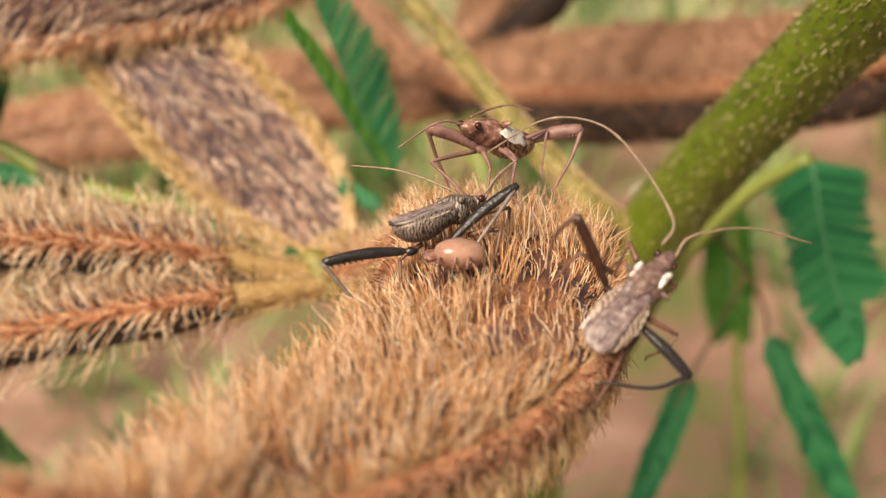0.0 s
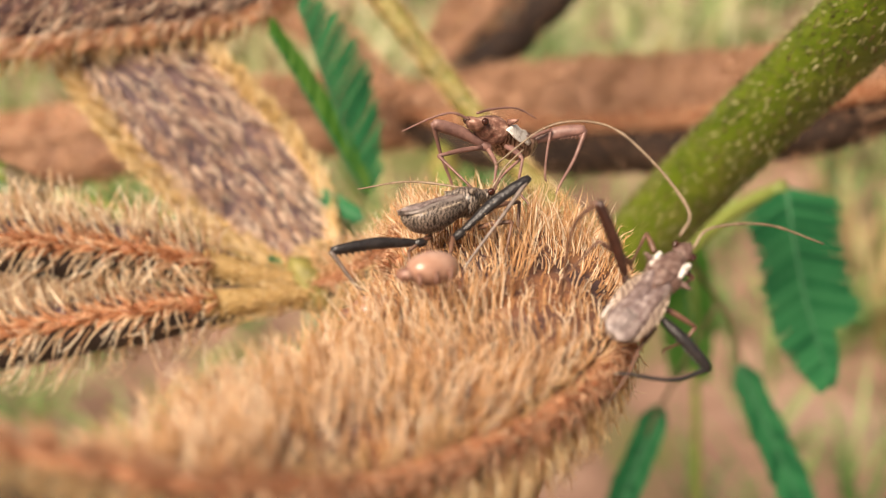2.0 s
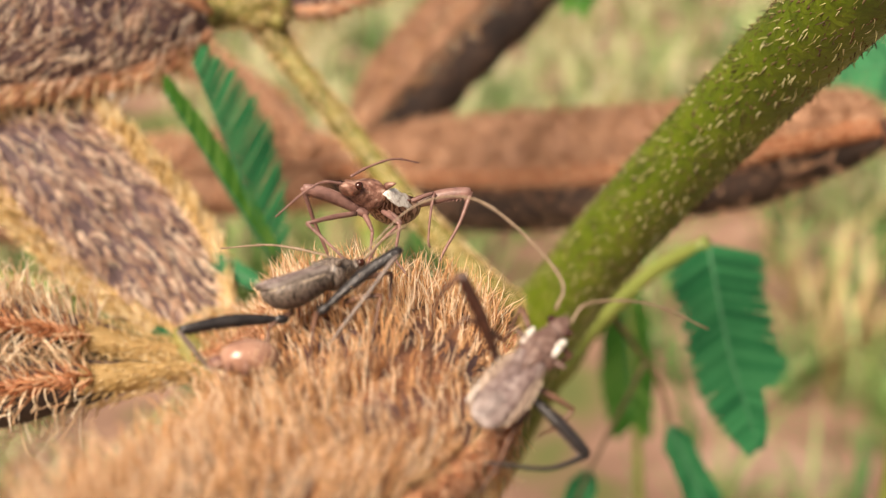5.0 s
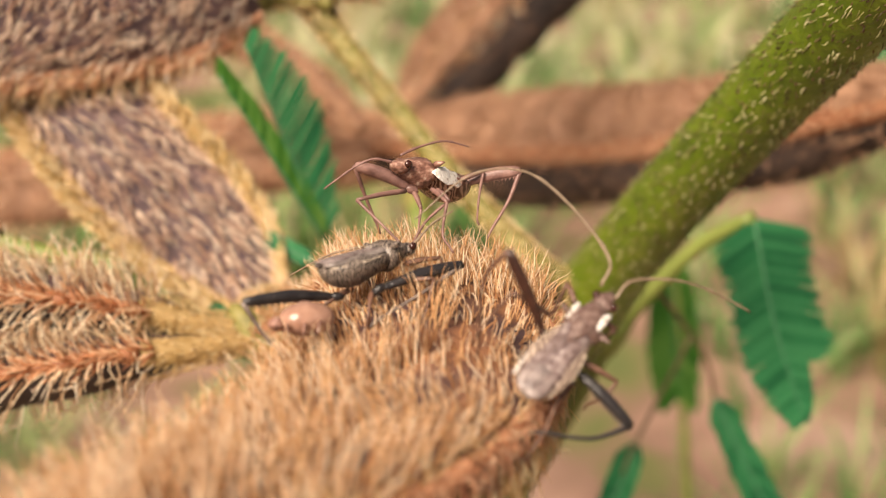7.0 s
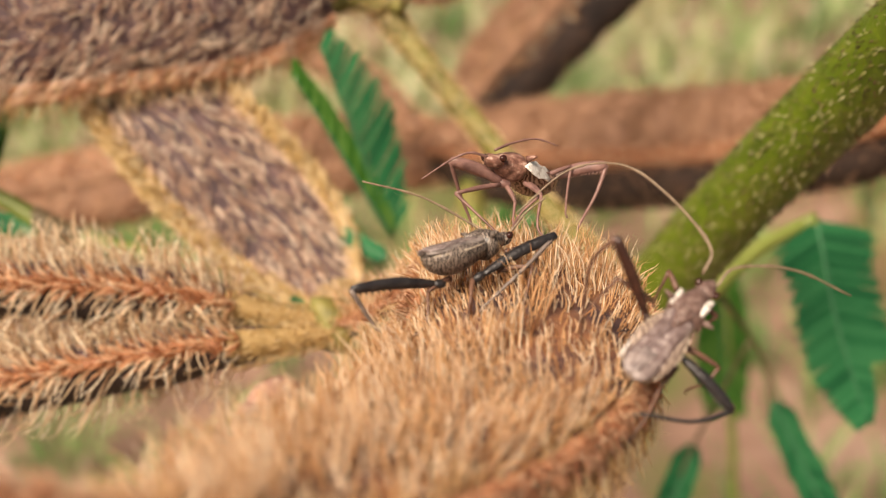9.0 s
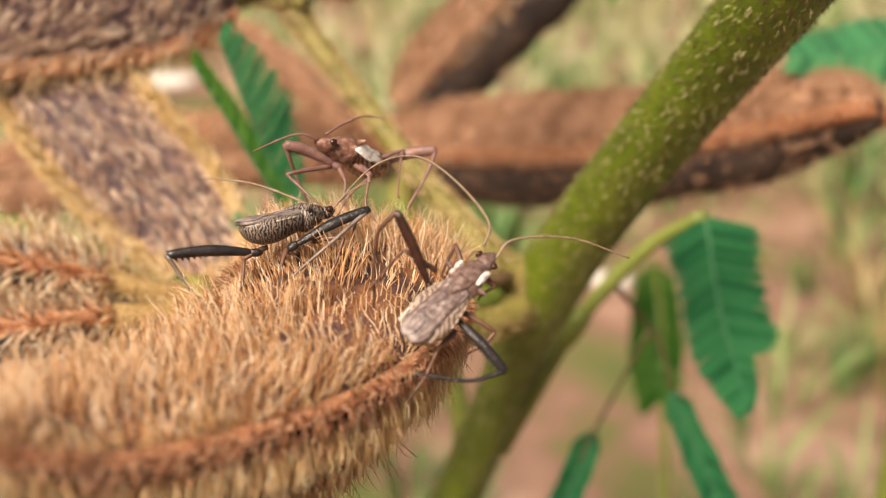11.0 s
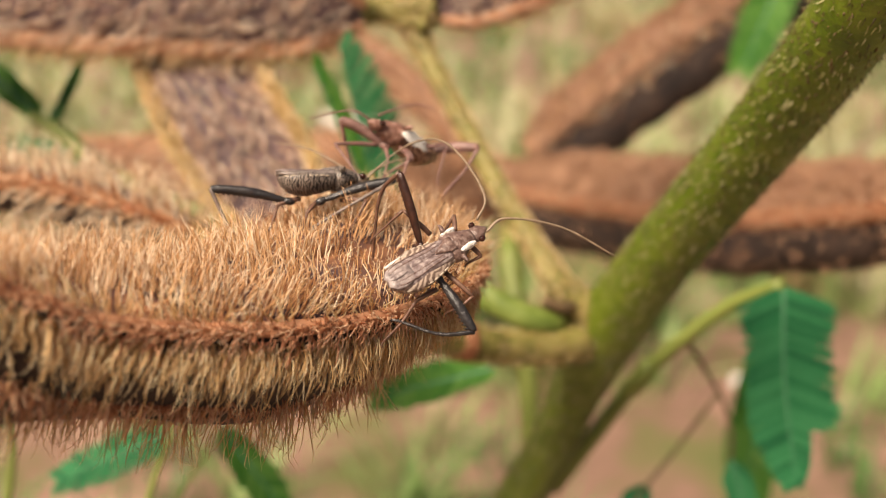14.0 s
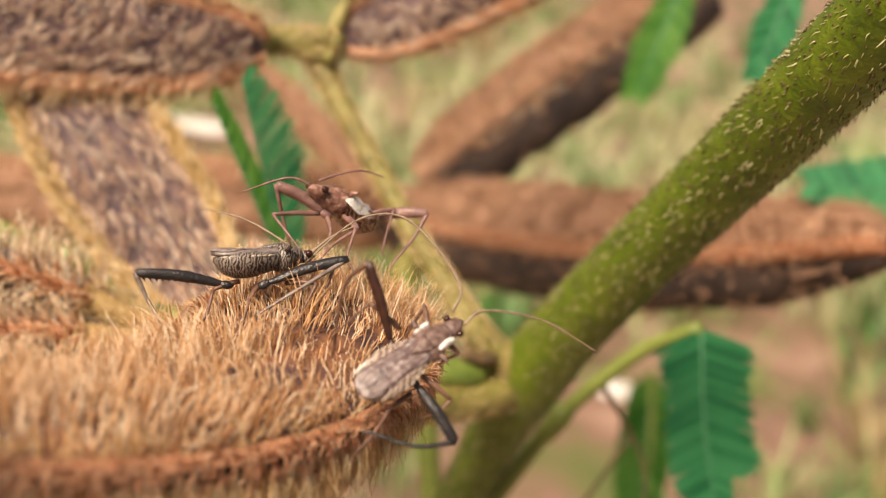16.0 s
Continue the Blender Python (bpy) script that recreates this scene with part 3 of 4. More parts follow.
bristled(stem, stem_path[-1], stem_path, stem_r, 5000, 0.06, SCAR, 26, 0.016)

stalk_path = [(-1.25, 17.7, 4.1), (-0.95, 17.7, 3.6), (-0.04, 17.65, 2.46), (0.95, 17.5, 1.25), (1.81, 17.4, 0.28), (2.45, 17.35, -0.4), (3.2, 17.8, -0.95)]
stalk_r = [0.26, 0.22, 0.19, 0.2, 0.21, 0.25, 0.34]
stalk = thing("flower_stalk", stalk_path[-1], "thin yellow-green hairy stalk with a knobbly top", "stalk")
part("shaft", tube(stalk_path, stalk_r, 40, 14), STALK, stalk, stalk_path[-1])
part("knob", loft(spline([(-2.3, 17.1, 3.9), (-1.8, 17.4, 4.1), (-1.4, 17.6, 4.12), (-1.0, 17.8, 4.1), (-0.8, 17.9, 4.35)], 14), [0.1, 0.14, 0.2, 0.26, 0.3, 0.34, 0.36, 0.36, 0.34, 0.3, 0.26, 0.2, 0.14, 0.05], 0.26, 0.26, (0, -0.4, 1), 14, 1, 0.12, 3), STALK, stalk, stalk_path[-1], "lumpy scarred node")
g = random.Random(5)
lumps = [Vector((g.uniform(-2.0, -0.85), 17.45, g.uniform(3.88, 4.32))) for _ in range(16)]
part("knob", join(*[tube([p - Vector((0.12, 0.02, 0.05)), p, p + Vector((0.12, 0.05, 0.06))], [0.04, g.uniform(0.11, 0.17), 0.04], 8, 9) for p in lumps]), STALK, stalk, stalk_path[-1], "warty leaf scars")
bristled(stalk, stalk_path[-1], [(-2.2, 17.2, 3.95), (-1.4, 17.5, 4.12), (-0.9, 17.7, 4.2)], [0.2, 0.34, 0.3], 900, 0.1, HAIR_YELLOW, 25, 0.007)
part("twig", tube([(-1.05, 17.8, 4.2), (-0.97, 17.8, 4.7), (-0.8, 17.9, 5.4), (-0.6, 18, 6.4)], [0.17, 0.13, 0.13, 0.13], 14, 10), STALK, stalk, stalk_path[-1])
part("twig", tube([(-1.9, 17.1, 3.95), (-2.05, 16.95, 3.85), (-2.3, 16.7, 3.7)], [0.2, 0.19, 0.14], 8, 10), STALK, stalk, stalk_path[-1])
bristled(stalk, stalk_path[-1], stalk_path, stalk_r, 1900, 0.13, HAIR_YELLOW, 22, 0.0105)

pod_stalk_path = [(3.35, 18.2, -1.1), (2.7, 17.5, -1.45), (1.9, 16.8, -1.68), (1.05, 16.05, -1.7), (-0.3, 14.9, -1.5), (-1.3, 14.2, -1.2), (-1.7, 14.0, -1.05)]
pod_stalk_r = [0.42, 0.34, 0.31, 0.33, 0.26, 0.3, 0.2]
pod_stalk = thing("pod_stalk", pod_stalk_path[0], "yellow-green rough stalk carrying a cluster of pods", "stalk")
part("shaft", loft(spline(pod_stalk_path, 50), spline([[r] for r in pod_stalk_r], 50)[:, 0], spline([[r] for r in pod_stalk_r], 50)[:, 0], spline([[r] for r in pod_stalk_r], 50)[:, 0], (0.1, -0.3, 1.0), 16, 1, 0.05, 31), STALK, pod_stalk, pod_stalk_path[0])
part("scar", loft(spline([(1.25, 16.2, -1.68), (1.1, 16.08, -1.7), (0.95, 15.95, -1.7)], 8), [0.1, 0.34, 0.38, 0.36, 0.38, 0.36, 0.3, 0.1], 0.36, 0.36, (0, -0.3, 1), 14, 1, 0.08, 5), MARGIN, pod_stalk, pod_stalk_path[0], "rough reddish-brown scar ring")
part("hub", loft(spline([(-1.2, 14.2, -1.2), (-1.6, 13.95, -1.1), (-1.95, 13.8, -1.05)], 10), [0.15, 0.3, 0.36, 0.4, 0.4, 0.38, 0.34, 0.3, 0.2, 0.05], 0.36, 0.36, (0, -0.3, 1), 14, 1, 0.12, 9), STALK, pod_stalk, pod_stalk_path[0], "knobbly yellow-green hub")
bristled(pod_stalk, pod_stalk_path[0], pod_stalk_path, pod_stalk_r, 1500, 0.12, HAIR_YELLOW, 23, 0.0105)

bud = thing("leaf_bud", (2.9, 17.5, -1.0), "small bright green bud at the stem joint", "bud")
part("scale", loft(spline([(2.6, 17.5, -1.1), (2.15, 17.15, -1.12), (1.7, 16.95, -1.03), (1.3, 16.8, -0.92), (0.95, 16.75, -0.85)], 14), [0.2, 0.29, 0.34, 0.36, 0.36, 0.35, 0.33, 0.3, 0.26, 0.22, 0.17, 0.13, 0.08, 0.02], 0.28, 0.26, (0, -0.4, 1), 12, 1, 0.05, 4), BUD, bud, (2.9, 17.5, -1.0))
# dark lump added for the shade in the hollow at the joint
part("scale", loft(spline([(2.9, 17.4, -0.7), (2.55, 17.1, -0.8), (2.25, 16.9, -0.75)], 8), [0.03, 0.1, 0.15, 0.16, 0.14, 0.1, 0.06, 0.02], 0.12, 0.12, (0, -0.4, 1), 10, 1, 0.06, 6), SCAR, bud, (2.9, 17.5, -1.0), "dark lump standing in for a shaded hollow")
green_twig = [(2.9, 21.5, -4.6), (3.55, 21.0, -3.3), (4.35, 20.4, -1.75), (5.55, 19.6, -0.25), (6.5, 18.8, 0.42)]
twig = thing("side_twig", green_twig[0], "thin smooth yellow-green twig beside the stem", "twig")
part("shaft", tube(green_twig, [0.2, 0.19, 0.17, 0.15, 0.13], 24, 10), TWIG, twig, green_twig[0])
part("node", loft(spline([(4.1, 20.55, -2.2), (4.3, 20.42, -1.85), (4.45, 20.3, -1.55)], 9), [0.17, 0.2, 0.23, 0.25, 0.25, 0.24, 0.22, 0.19, 0.16], 0.22, 0.22, (0, -0.4, 1), 12, 1, 0.05, 8), TWIG, twig, green_twig[0], "slightly swollen joint")
left_twig = [(-8.15, 17, 0.97), (-7.4, 17, 0.7), (-6.5, 17, 0.2), (-5.2, 17, -0.2), (-3.7, 17, -0.37), (-2.2, 16.5, -0.6)]
twig = thing("side_twig", left_twig[-1], "thin green twig carrying small folded leaves", "twig")
part("shaft", tube(left_twig, [0.1, 0.14, 0.17, 0.17, 0.16, 0.15], 34, 10), TWIG, twig, left_twig[-1])
part("node", loft(spline([(-6.9, 17, 0.45), (-6.5, 17, 0.2), (-6.1, 17, 0.06)], 9), [0.15, 0.18, 0.21, 0.23, 0.23, 0.22, 0.2, 0.18, 0.16], 0.2, 0.2, (0, -0.4, 1), 12, 1, 0.05, 9), BROWN_TWIG, twig, left_twig[-1], "brownish swollen joint")

back_stalk = [(0.4, 30.3, 3.4), (0.5, 29.2, 2.2), (0.44, 27.2, 0.97), (0.7, 26.5, -0.1), (1.79, 26.0, -3.2), (2.4, 27.5, -9), (2.5, 34.5, -33)]
twig = thing("side_twig", back_stalk[-1], "pale yellow-green stalk carrying the rear pods", "twig")
part("shaft", tube(back_stalk, [0.3, 0.34, 0.3, 0.28, 0.28, 0.3, 0.35], 40, 10), TWIG, twig, back_stalk[-1])
part("node", loft(spline([(0.42, 27.6, 1.2), (0.44, 27.2, 0.97), (0.52, 26.9, 0.6)], 9), [0.3, 0.34, 0.38, 0.4, 0.4, 0.38, 0.36, 0.33, 0.3], 0.36, 0.36, (0, -0.4, 1), 12, 1, 0.06, 10), STALK, twig, back_stalk[-1], "knobbly joint under the rear pods")
low_twig = [(5.0, 20.1, -0.9), (5.9, 20.8, -1.9), (6.3, 21.0, -2.6), (6.4, 21.0, -3.2)]
twig = thing("side_twig", low_twig[0], "slender brown twig holding hanging leaves", "twig")
part("shaft", tube(low_twig, [0.06, 0.045, 0.04, 0.04], 16, 8), BROWN_TWIG, twig, low_twig[0])
part("shaft", tube([(5.9, 20.8, -1.9), (5.3, 21.1, -3.2), (4.7, 21.0, -4.3), (4.55, 21.0, -4.7)], [0.045, 0.04, 0.04, 0.03], 14, 8), BROWN_TWIG, twig, low_twig[0])
shoot = [(11.9, 34.6, -33), (11.8, 26, -14), (11.5, 21, -1), (11.36, 20.12, 3.9), (11.2, 20, 6.5)]
twig = thing("side_twig", shoot[0], "upright green shoot carrying a feathery leaf", "twig")
part("shaft", tube(shoot, [0.3, 0.26, 0.2, 0.15, 0.1], 30, 8), TWIG, twig, shoot[0])
part("branch", tube([(11.22, 20, 6.2), (10.2, 20.8, 7.9), (9.2, 21.5, 8.5), (8.08, 22, 8.38), (7.3, 24, 9.2), (6.5, 27, 9.85)], [0.08, 0.07, 0.06, 0.05], 24, 8), TWIG, twig, shoot[0])
rear_shoot = [(9.8, 34.6, -33), (9.4, 34.4, -15), (8.95, 34.1, -4), (8.6, 34, -0.8), (8.55, 34, -0.6)]
twig = thing("side_twig", rear_shoot[0], "thin green shoot rising from the weeds", "twig")
part("shaft", tube(rear_shoot, [0.2, 0.17, 0.13, 0.1, 0.06], 24, 8), TWIG, twig, rear_shoot[0])
low_shoot = [(-6.5, 18, -41.5), (-6.6, 17.5, -20), (-7.0, 17.1, -7.0), (-7.2, 17, -5.0)]
twig = thing("side_twig", low_shoot[0], "thin green shoot below the pods", "twig")
part("shaft", tube(low_shoot, [0.2, 0.16, 0.09, 0.06], 24, 8), TWIG, twig, low_shoot[0])
part("branch", tube([(-7.0, 17.1, -7.0), (-7.9, 17, -5.7), (-8.9, 17, -5.25), (-9.0, 17, -5.2)], [0.07, 0.06, 0.05, 0.04], 14, 8), TWIG, twig, low_shoot[0])
part("branch", tube([(-6.6, 17.5, -20), (-4.7, 16.6, -10), (-3.75, 16, -4.9), (-3.66, 16, -4.2)], [0.09, 0.07, 0.05, 0.04], 20, 8), TWIG, twig, low_shoot[0])
part("branch", tube([(-4.7, 16.6, -10), (-4.3, 18, -6.5), (-3.9, 18.95, -4.7), (-3.83, 19, -4.4)], [0.06, 0.05, 0.05, 0.04], 16, 8), TWIG, twig, low_shoot[0])


# ---- leaves ----
def leaflet_mesh(name, mat, curl=0.02):
    """A narrow pointed leaflet of unit length along x, unit width along y, with a keel and real thickness."""
    xs, half = [0, 0.12, 0.35, 0.65, 0.88, 1.0], [0.4, 0.5, 0.5, 0.5, 0.4, 0.05]
    v = []
    for side in (0.02, -0.02):
        for x, h in zip(xs, half):
            for y in (-h, 0, h):
                v.append((x, y, side + curl * (y * y * 2 - x * x * 0.8)))
    f, n = [], len(xs)
    for i in range(n - 1):
        for k in range(2):
            a = i * 3 + k
            f.append([a, a + 3, a + 4, a + 1])
            f.append([a + 3 * n, a + 1 + 3 * n, a + 4 + 3 * n, a + 3 + 3 * n])
        for k in (0, 2):
            a = i * 3 + k
            q = [a, a + 3 * n, a + 3 + 3 * n, a + 3]
            f.append(q if k == 0 else q[::-1])
    f.append([0, 1, 2, 2 + 3 * n, 1 + 3 * n, 3 * n])
    return mesh_data(name, v, f, mat, False)


LEAFLET, LEAFLET_PALE = leaflet_mesh("leaflet", LEAF), leaflet_mesh("leaflet", LEAF_LIGHT)


def pinna(base, tip, normal, pairs, lengths, width, angle, label, data=None, sides=(1, -1), group="feathery leaves", bow=0.0, seed=1):
    """A feather leaf: a rib with rows of leaflets. lengths: (right side, left side), each a few lengths from base to tip."""
    g = random.Random(seed)
    ob = thing("leaf", base, label, "leaf", group)
    base, tip = np.array(base, float), np.array(tip, float)
    along, nrm = unit(tip - base), unit(normal)
    across = unit(np.cross(along, nrm))
    nrm = np.cross(across, along)
    line = spline([base, (base + tip) / 2 + across * bow, tip], 20)
    part("rib", tube(line, [0.04, 0.03, 0.012], 18, 8, nrm), RACHIS, ob, base)
    rot = Matrix(TILT.tolist())
    for k in range(pairs):
        f = (k + 0.5) / pairs
        p = line[min(19, int(f * 19))] * (1 - (f * 19) % 1) + line[min(19, int(f * 19) + 1)] * ((f * 19) % 1)
        for side in sides:
            ls = lengths[0] if side == 1 else lengths[1]
            ln = float(np.interp(f, np.linspace(0, 1, len(ls)), ls)) * g.uniform(0.92, 1.06)
            a = radians(angle - 14 * max(0.0, f - 0.6) + g.uniform(-1.5, 1.5))
            d = along * math.cos(a) + across * side * math.sin(a)
            d = unit(d + nrm * g.uniform(-0.03, 0.03))
            y = unit(np.cross(nrm + along * 0.33, d))
            z = np.cross(d, y)
            leaf = new("leaflet", data or LEAFLET)
            leaf.parent = ob
            cols = np.stack([d * ln, y * width, z * 0.5], 1) @ np.eye(3)
            m = rot @ Matrix(cols.tolist())
            off = TILT @ (p - base) * UNIT
            leaf.matrix_local = Matrix.Translation(Vector(off.tolist())) @ (m * UNIT).to_4x4()
    return ob


pinna((-1.05, 17.8, 0.1), (-2.08, 16.20, 3.04), (0.1, -1, -0.3), 30, ((0.55, 1.0, 1.05, 0.8, 0.35), (0.3, 0.3)), 0.077, 46, "dark green feathery leaf with folded leaflets", sides=(1,), seed=2)
pinna((-1.07, 17.75, 0.1), (-2.52, 16.40, 2.62), (0.1, -1, -0.3), 24, ((0.4, 0.55, 0.5, 0.3), (0.3, 0.3)), 0.13, 32, "light green folded leaf beside a darker one", LEAFLET_PALE, sides=(1,), seed=3)
pinna((6.5, 18.8, 0.38), (7.28, 18.45, -3.2), (0.0, -1, 0.15), 46, ((1.0, 0.86, 0.8, 0.82, 0.8, 0.76, 0.68, 0.5, 0.25), (1.08, 1.02, 0.98, 0.96, 0.96, 0.98, 1.0, 1.03, 1.05, 1.06, 1.06, 0.48, 0.45, 0.4, 0.32, 0.22, 0.12)), 0.092, 68, "deep green feathery leaf with a pale midrib, hanging down", seed=4, bow=0.1)
pinna((6.4, 21, -3.2), (8.0, 21, -6.6), (0.1, -1, 0.1), 20, ((0.5, 0.7, 0.5), (0.5, 0.7, 0.5)), 0.24, 32, "green folded leaf hanging among weeds", seed=5)
pinna((4.83, 21.03, -4.05), (3.75, 21, -6.8), (0.1, -1, 0.1), 16, ((0.5, 0.6, 0.4), (0.5, 0.6, 0.4)), 0.24, 32, "green folded leaf hanging low", seed=6)
pinna((8.6, 34, -0.8), (8.8, 34, -5.2), (0.1, -1, 0.1), 24, ((0.9, 1.3, 0.9), (0.9, 1.3, 0.9)), 0.36, 50, "pale green leaf hanging behind the stem", LEAFLET_PALE, seed=16)
pinna((1.5, 18.5, -2.15), (-0.7, 18.5, -3.2), (0.0, -0.9, 0.3), 24, ((0.3, 0.6, 0.6, 0.3), (0.3, 0.5, 0.5, 0.3)), 0.18, 45, "bright green leaf under the pod stalk", LEAFLET_PALE, seed=7)
pinna((-7.68, 17, 0.85), (-7.35, 17, 2.1), (0.1, -1, 0.1), 12, ((0.3, 0.35, 0.2), (0.2, 0.25, 0.15)), 0.14, 16, "small closed green leaf on a twig", LEAFLET_PALE, seed=8)
pinna((-7.9, 17, 0.92), (-9.35, 17, 1.75), (0.1, -1, 0.1), 18, ((0.4, 0.55, 0.45, 0.25), (0.35, 0.5, 0.4, 0.2)), 0.1, 32, "small closed green leaf on a twig", LEAFLET_PALE, seed=9)
pinna((-6.6, 17, 0.2), (-8.3, 16.8, 0.35), (0, -0.8, 0.6), 14, ((0.4, 0.5, 0.3), (0.3, 0.4, 0.3)), 0.17, 30, "dark green leaf behind the bristly pods", seed=10)
pinna((-1.0, 15.5, -0.25), (-1.6, 15.5, 0.05), (0, -1, 0.2), 8, ((0.2, 0.25, 0.2), (0.2, 0.25, 0.2)), 0.1, 40, "tiny dark green leaf at the pod's base", seed=11)
pinna((-2.0, 14.5, -1.1), (-2.22, 14.4, -0.85), (0, -1, 0.2), 6, ((0.15, 0.2, 0.12), (0.15, 0.2, 0.12)), 0.1, 40, "tiny dark green leaf tip between pods", seed=12)
pinna((-7.2, 17, -5.0), (-9.1, 17, -3.6), (0, -0.8, 0.6), 20, ((0.5, 0.7, 0.6, 0.3), (0.45, 0.6, 0.5, 0.3)), 0.16, 38, "green leaf below the bristly pods", LEAFLET_PALE, seed=13)
pinna((-8.95, 17, -5.27), (-10.4, 17, -4.25), (0, -0.8, 0.6), 16, ((0.4, 0.55, 0.5, 0.3), (0.4, 0.5, 0.4, 0.3)), 0.16, 38, "green leaf below the bristly pods", LEAFLET_PALE, seed=14)
pinna((11.6, 20.15, 3.93), (8.4, 20, 3.6), (0, -0.95, 0.3), 26, ((0.9, 0.9, 0.7, 0.4), (0.9, 0.9, 0.7, 0.4)), 0.1, 62, "bluish-green leaf pointing at the stem", seed=15)
pinna((8.1, 22, 8.42), (7.55, 22, 6.1), (0, -1, 0.2), 18, ((0.5, 0.7, 0.5, 0.3), (0.5, 0.7, 0.5, 0.3)), 0.12, 50, "green leaf hanging behind the stem", seed=17)
pinna((6.52, 27, 9.88), (5.7, 27, 6.5), (0, -1, 0.2), 24, ((0.6, 0.85, 0.75, 0.4), (0.6, 0.85, 0.75, 0.4)), 0.12, 55, "pale green leaf hanging over the rear pods", LEAFLET_PALE, seed=18)
pinna((-3.66, 16, -4.27), (-5.55, 16, -5.5), (0, -0.9, 0.4), 22, ((0.4, 0.6, 0.55, 0.3), (0.4, 0.55, 0.5, 0.3)), 0.075, 50, "dark green feathery leaf under the pods", seed=19)
pinna((-3.83, 19, -4.48), (-2.2, 19, -5.8), (0, -0.9, 0.4), 18, ((0.4, 0.6, 0.5, 0.3), (0.4, 0.6, 0.5, 0.3)), 0.12, 45, "green folded leaf hanging under the pods", LEAFLET_PALE, seed=20)


# ---- bugs ----
def ellipsoid(center, axis, up, a, b, c, n=9, sides=12):
    k = np.linspace(-1, 1, n)
    r = np.sqrt(np.maximum(0.004, 1 - k**2))
    path = np.array(center, float) + unit(axis) * (k * a)[:, None]
    return loft(path, b * r, c * r, c * r, up, sides)


def limb(points, radii, n=14, sides=8):
    return tube(points, radii, n, sides, (0.35, -0.6, 0.7))


def bug(at, tail, head, up, wide, shell, wing, flank, label, hind, legs, feelers, femur_mats, leg_mat, marks, vein, spot):
    """A slim broad-headed bug. hind: lists of knee points (hip, knee, mid shin, foot); legs: thin legs; feelers: antenna points."""
    ob = thing("leaf_bug", at, label, "bug", "bugs on the pod")
    tail, head, up = (np.array(v, float) for v in (tail, head, up))
    ax = head - tail
    L = np.linalg.norm(ax)
    up = unit(up - (up @ unit(ax)) * unit(ax))
    side = np.cross(unit(ax), up)

    def along(f, rise=0.0, out=0.0):
        return tail + ax * f + up * rise * wide + side * out * wide

    f = np.array([0, 0.04, 0.1, 0.2, 0.32, 0.45, 0.55, 0.63])
    w = np.array([0.15, 0.5, 0.78, 0.98, 1.0, 0.86, 0.72, 0.66]) * wide
    part("abdomen", loft(tail + ax * f[:, None], w, w * 0.32, w * 0.85, up, 18), flank, ob, at, "banded pale and dark flank")
    f = np.array([0.01, 0.05, 0.12, 0.25, 0.4, 0.55, 0.66])
    w = np.array([0.3, 0.6, 0.76, 0.78, 0.66, 0.64, 0.56]) * wide
    for sgn in (1, -1):
        path = tail + ax * f[:, None] + up * (0.2 * wide) + side * (w * 0.42 * sgn)[:, None]
        cover = part("wing_cover", loft(path, w * 0.52, 0.17 * wide, 0.05 * wide, up + side * 0.18 * sgn, 12, 1.2), wing, ob, at)
        tip = tail + ax * np.array([-0.01, 0.04, 0.1, 0.17, 0.23])[:, None] + up * (0.36 * wide) + side * (np.array([0.1, 0.2, 0.25, 0.25, 0.2]) * wide * sgn)[:, None]
        part("wing_membrane", loft(tip, np.array([0.14, 0.34, 0.4, 0.36, 0.2]) * wide, 0.03 * wide, 0.05 * wide, up + side * 0.2 * sgn, 10), MEMBRANE, cover, at, "smoky membranous wing tip")
        for k in (-0.34, -0.05, 0.24):
            ridge = spline((path + side * (w * k)[:, None] + up * (0.165 - 0.5 * k * k) * wide)[1:-1], 12)
            part("wing_vein", loft(ridge, 0.026 * wide, 0.035 * wide, 0.03 * wide, up, 5), vein, cover, at)
        rim = [tail + ax * q + side * (np.interp(q, [0.02, 0.1, 0.32, 0.45, 0.55], [0.3, 0.76, 0.98, 0.85, 0.72]) * wide * sgn) + up * 0.06 * wide for q in np.linspace(0.04, 0.54, 17)]
        for k in range(0, 16, 2):
            if spot:
                part("edge_spot", limb([rim[k] * 1.3 - rim[k + 1] * 0.3, rim[k + 1] * 0.5 + rim[k] * 0.5, rim[k + 1] * 1.3 - rim[k] * 0.3], [0.03 * wide, 0.05 * wide, 0.03 * wide], 5, 6), spot, ob, at, "pale spot on the body's edge")
    part("scutellum", loft(np.array([along(0.48, 0.36), along(0.54, 0.4), along(0.6, 0.44), along(0.66, 0.46)]), np.array([0.06, 0.2, 0.34, 0.4]) * wide, 0.1 * wide, 0.2 * wide, up, 10), shell, ob, at)
    f = np.array([0.58, 0.62, 0.67, 0.72, 0.78, 0.84, 0.87])
    w = np.array([0.52, 0.74, 0.82, 0.7, 0.54, 0.43, 0.36]) * wide
    h = np.array([0.3, 0.5, 0.56, 0.52, 0.42, 0.34, 0.26]) * wide
    part("pronotum", loft(tail + ax * f[:, None], w, h, h * 1.25, up, 18, 1.1, 0.02, 2), shell, ob, at)
    for sgn in (1, -1):
        part("shoulder_spine", limb([along(0.66, 0.3, 0.75 * sgn), along(0.665, 0.38, 0.98 * sgn), along(0.655, 0.45, 1.16 * sgn)], [0.14 * wide, 0.1 * wide, 0.02 * wide], 6, 7), shell, ob, at)
    f = np.array([0.85, 0.89, 0.93, 0.97, 1.0, 1.03])
    w = np.array([0.27, 0.4, 0.42, 0.32, 0.19, 0.06]) * wide
    hd = part("head", loft(tail + ax * f[:, None] - up * 0.05 * wide, w, w * 0.62, w * 0.7, up, 14), shell, ob, at)
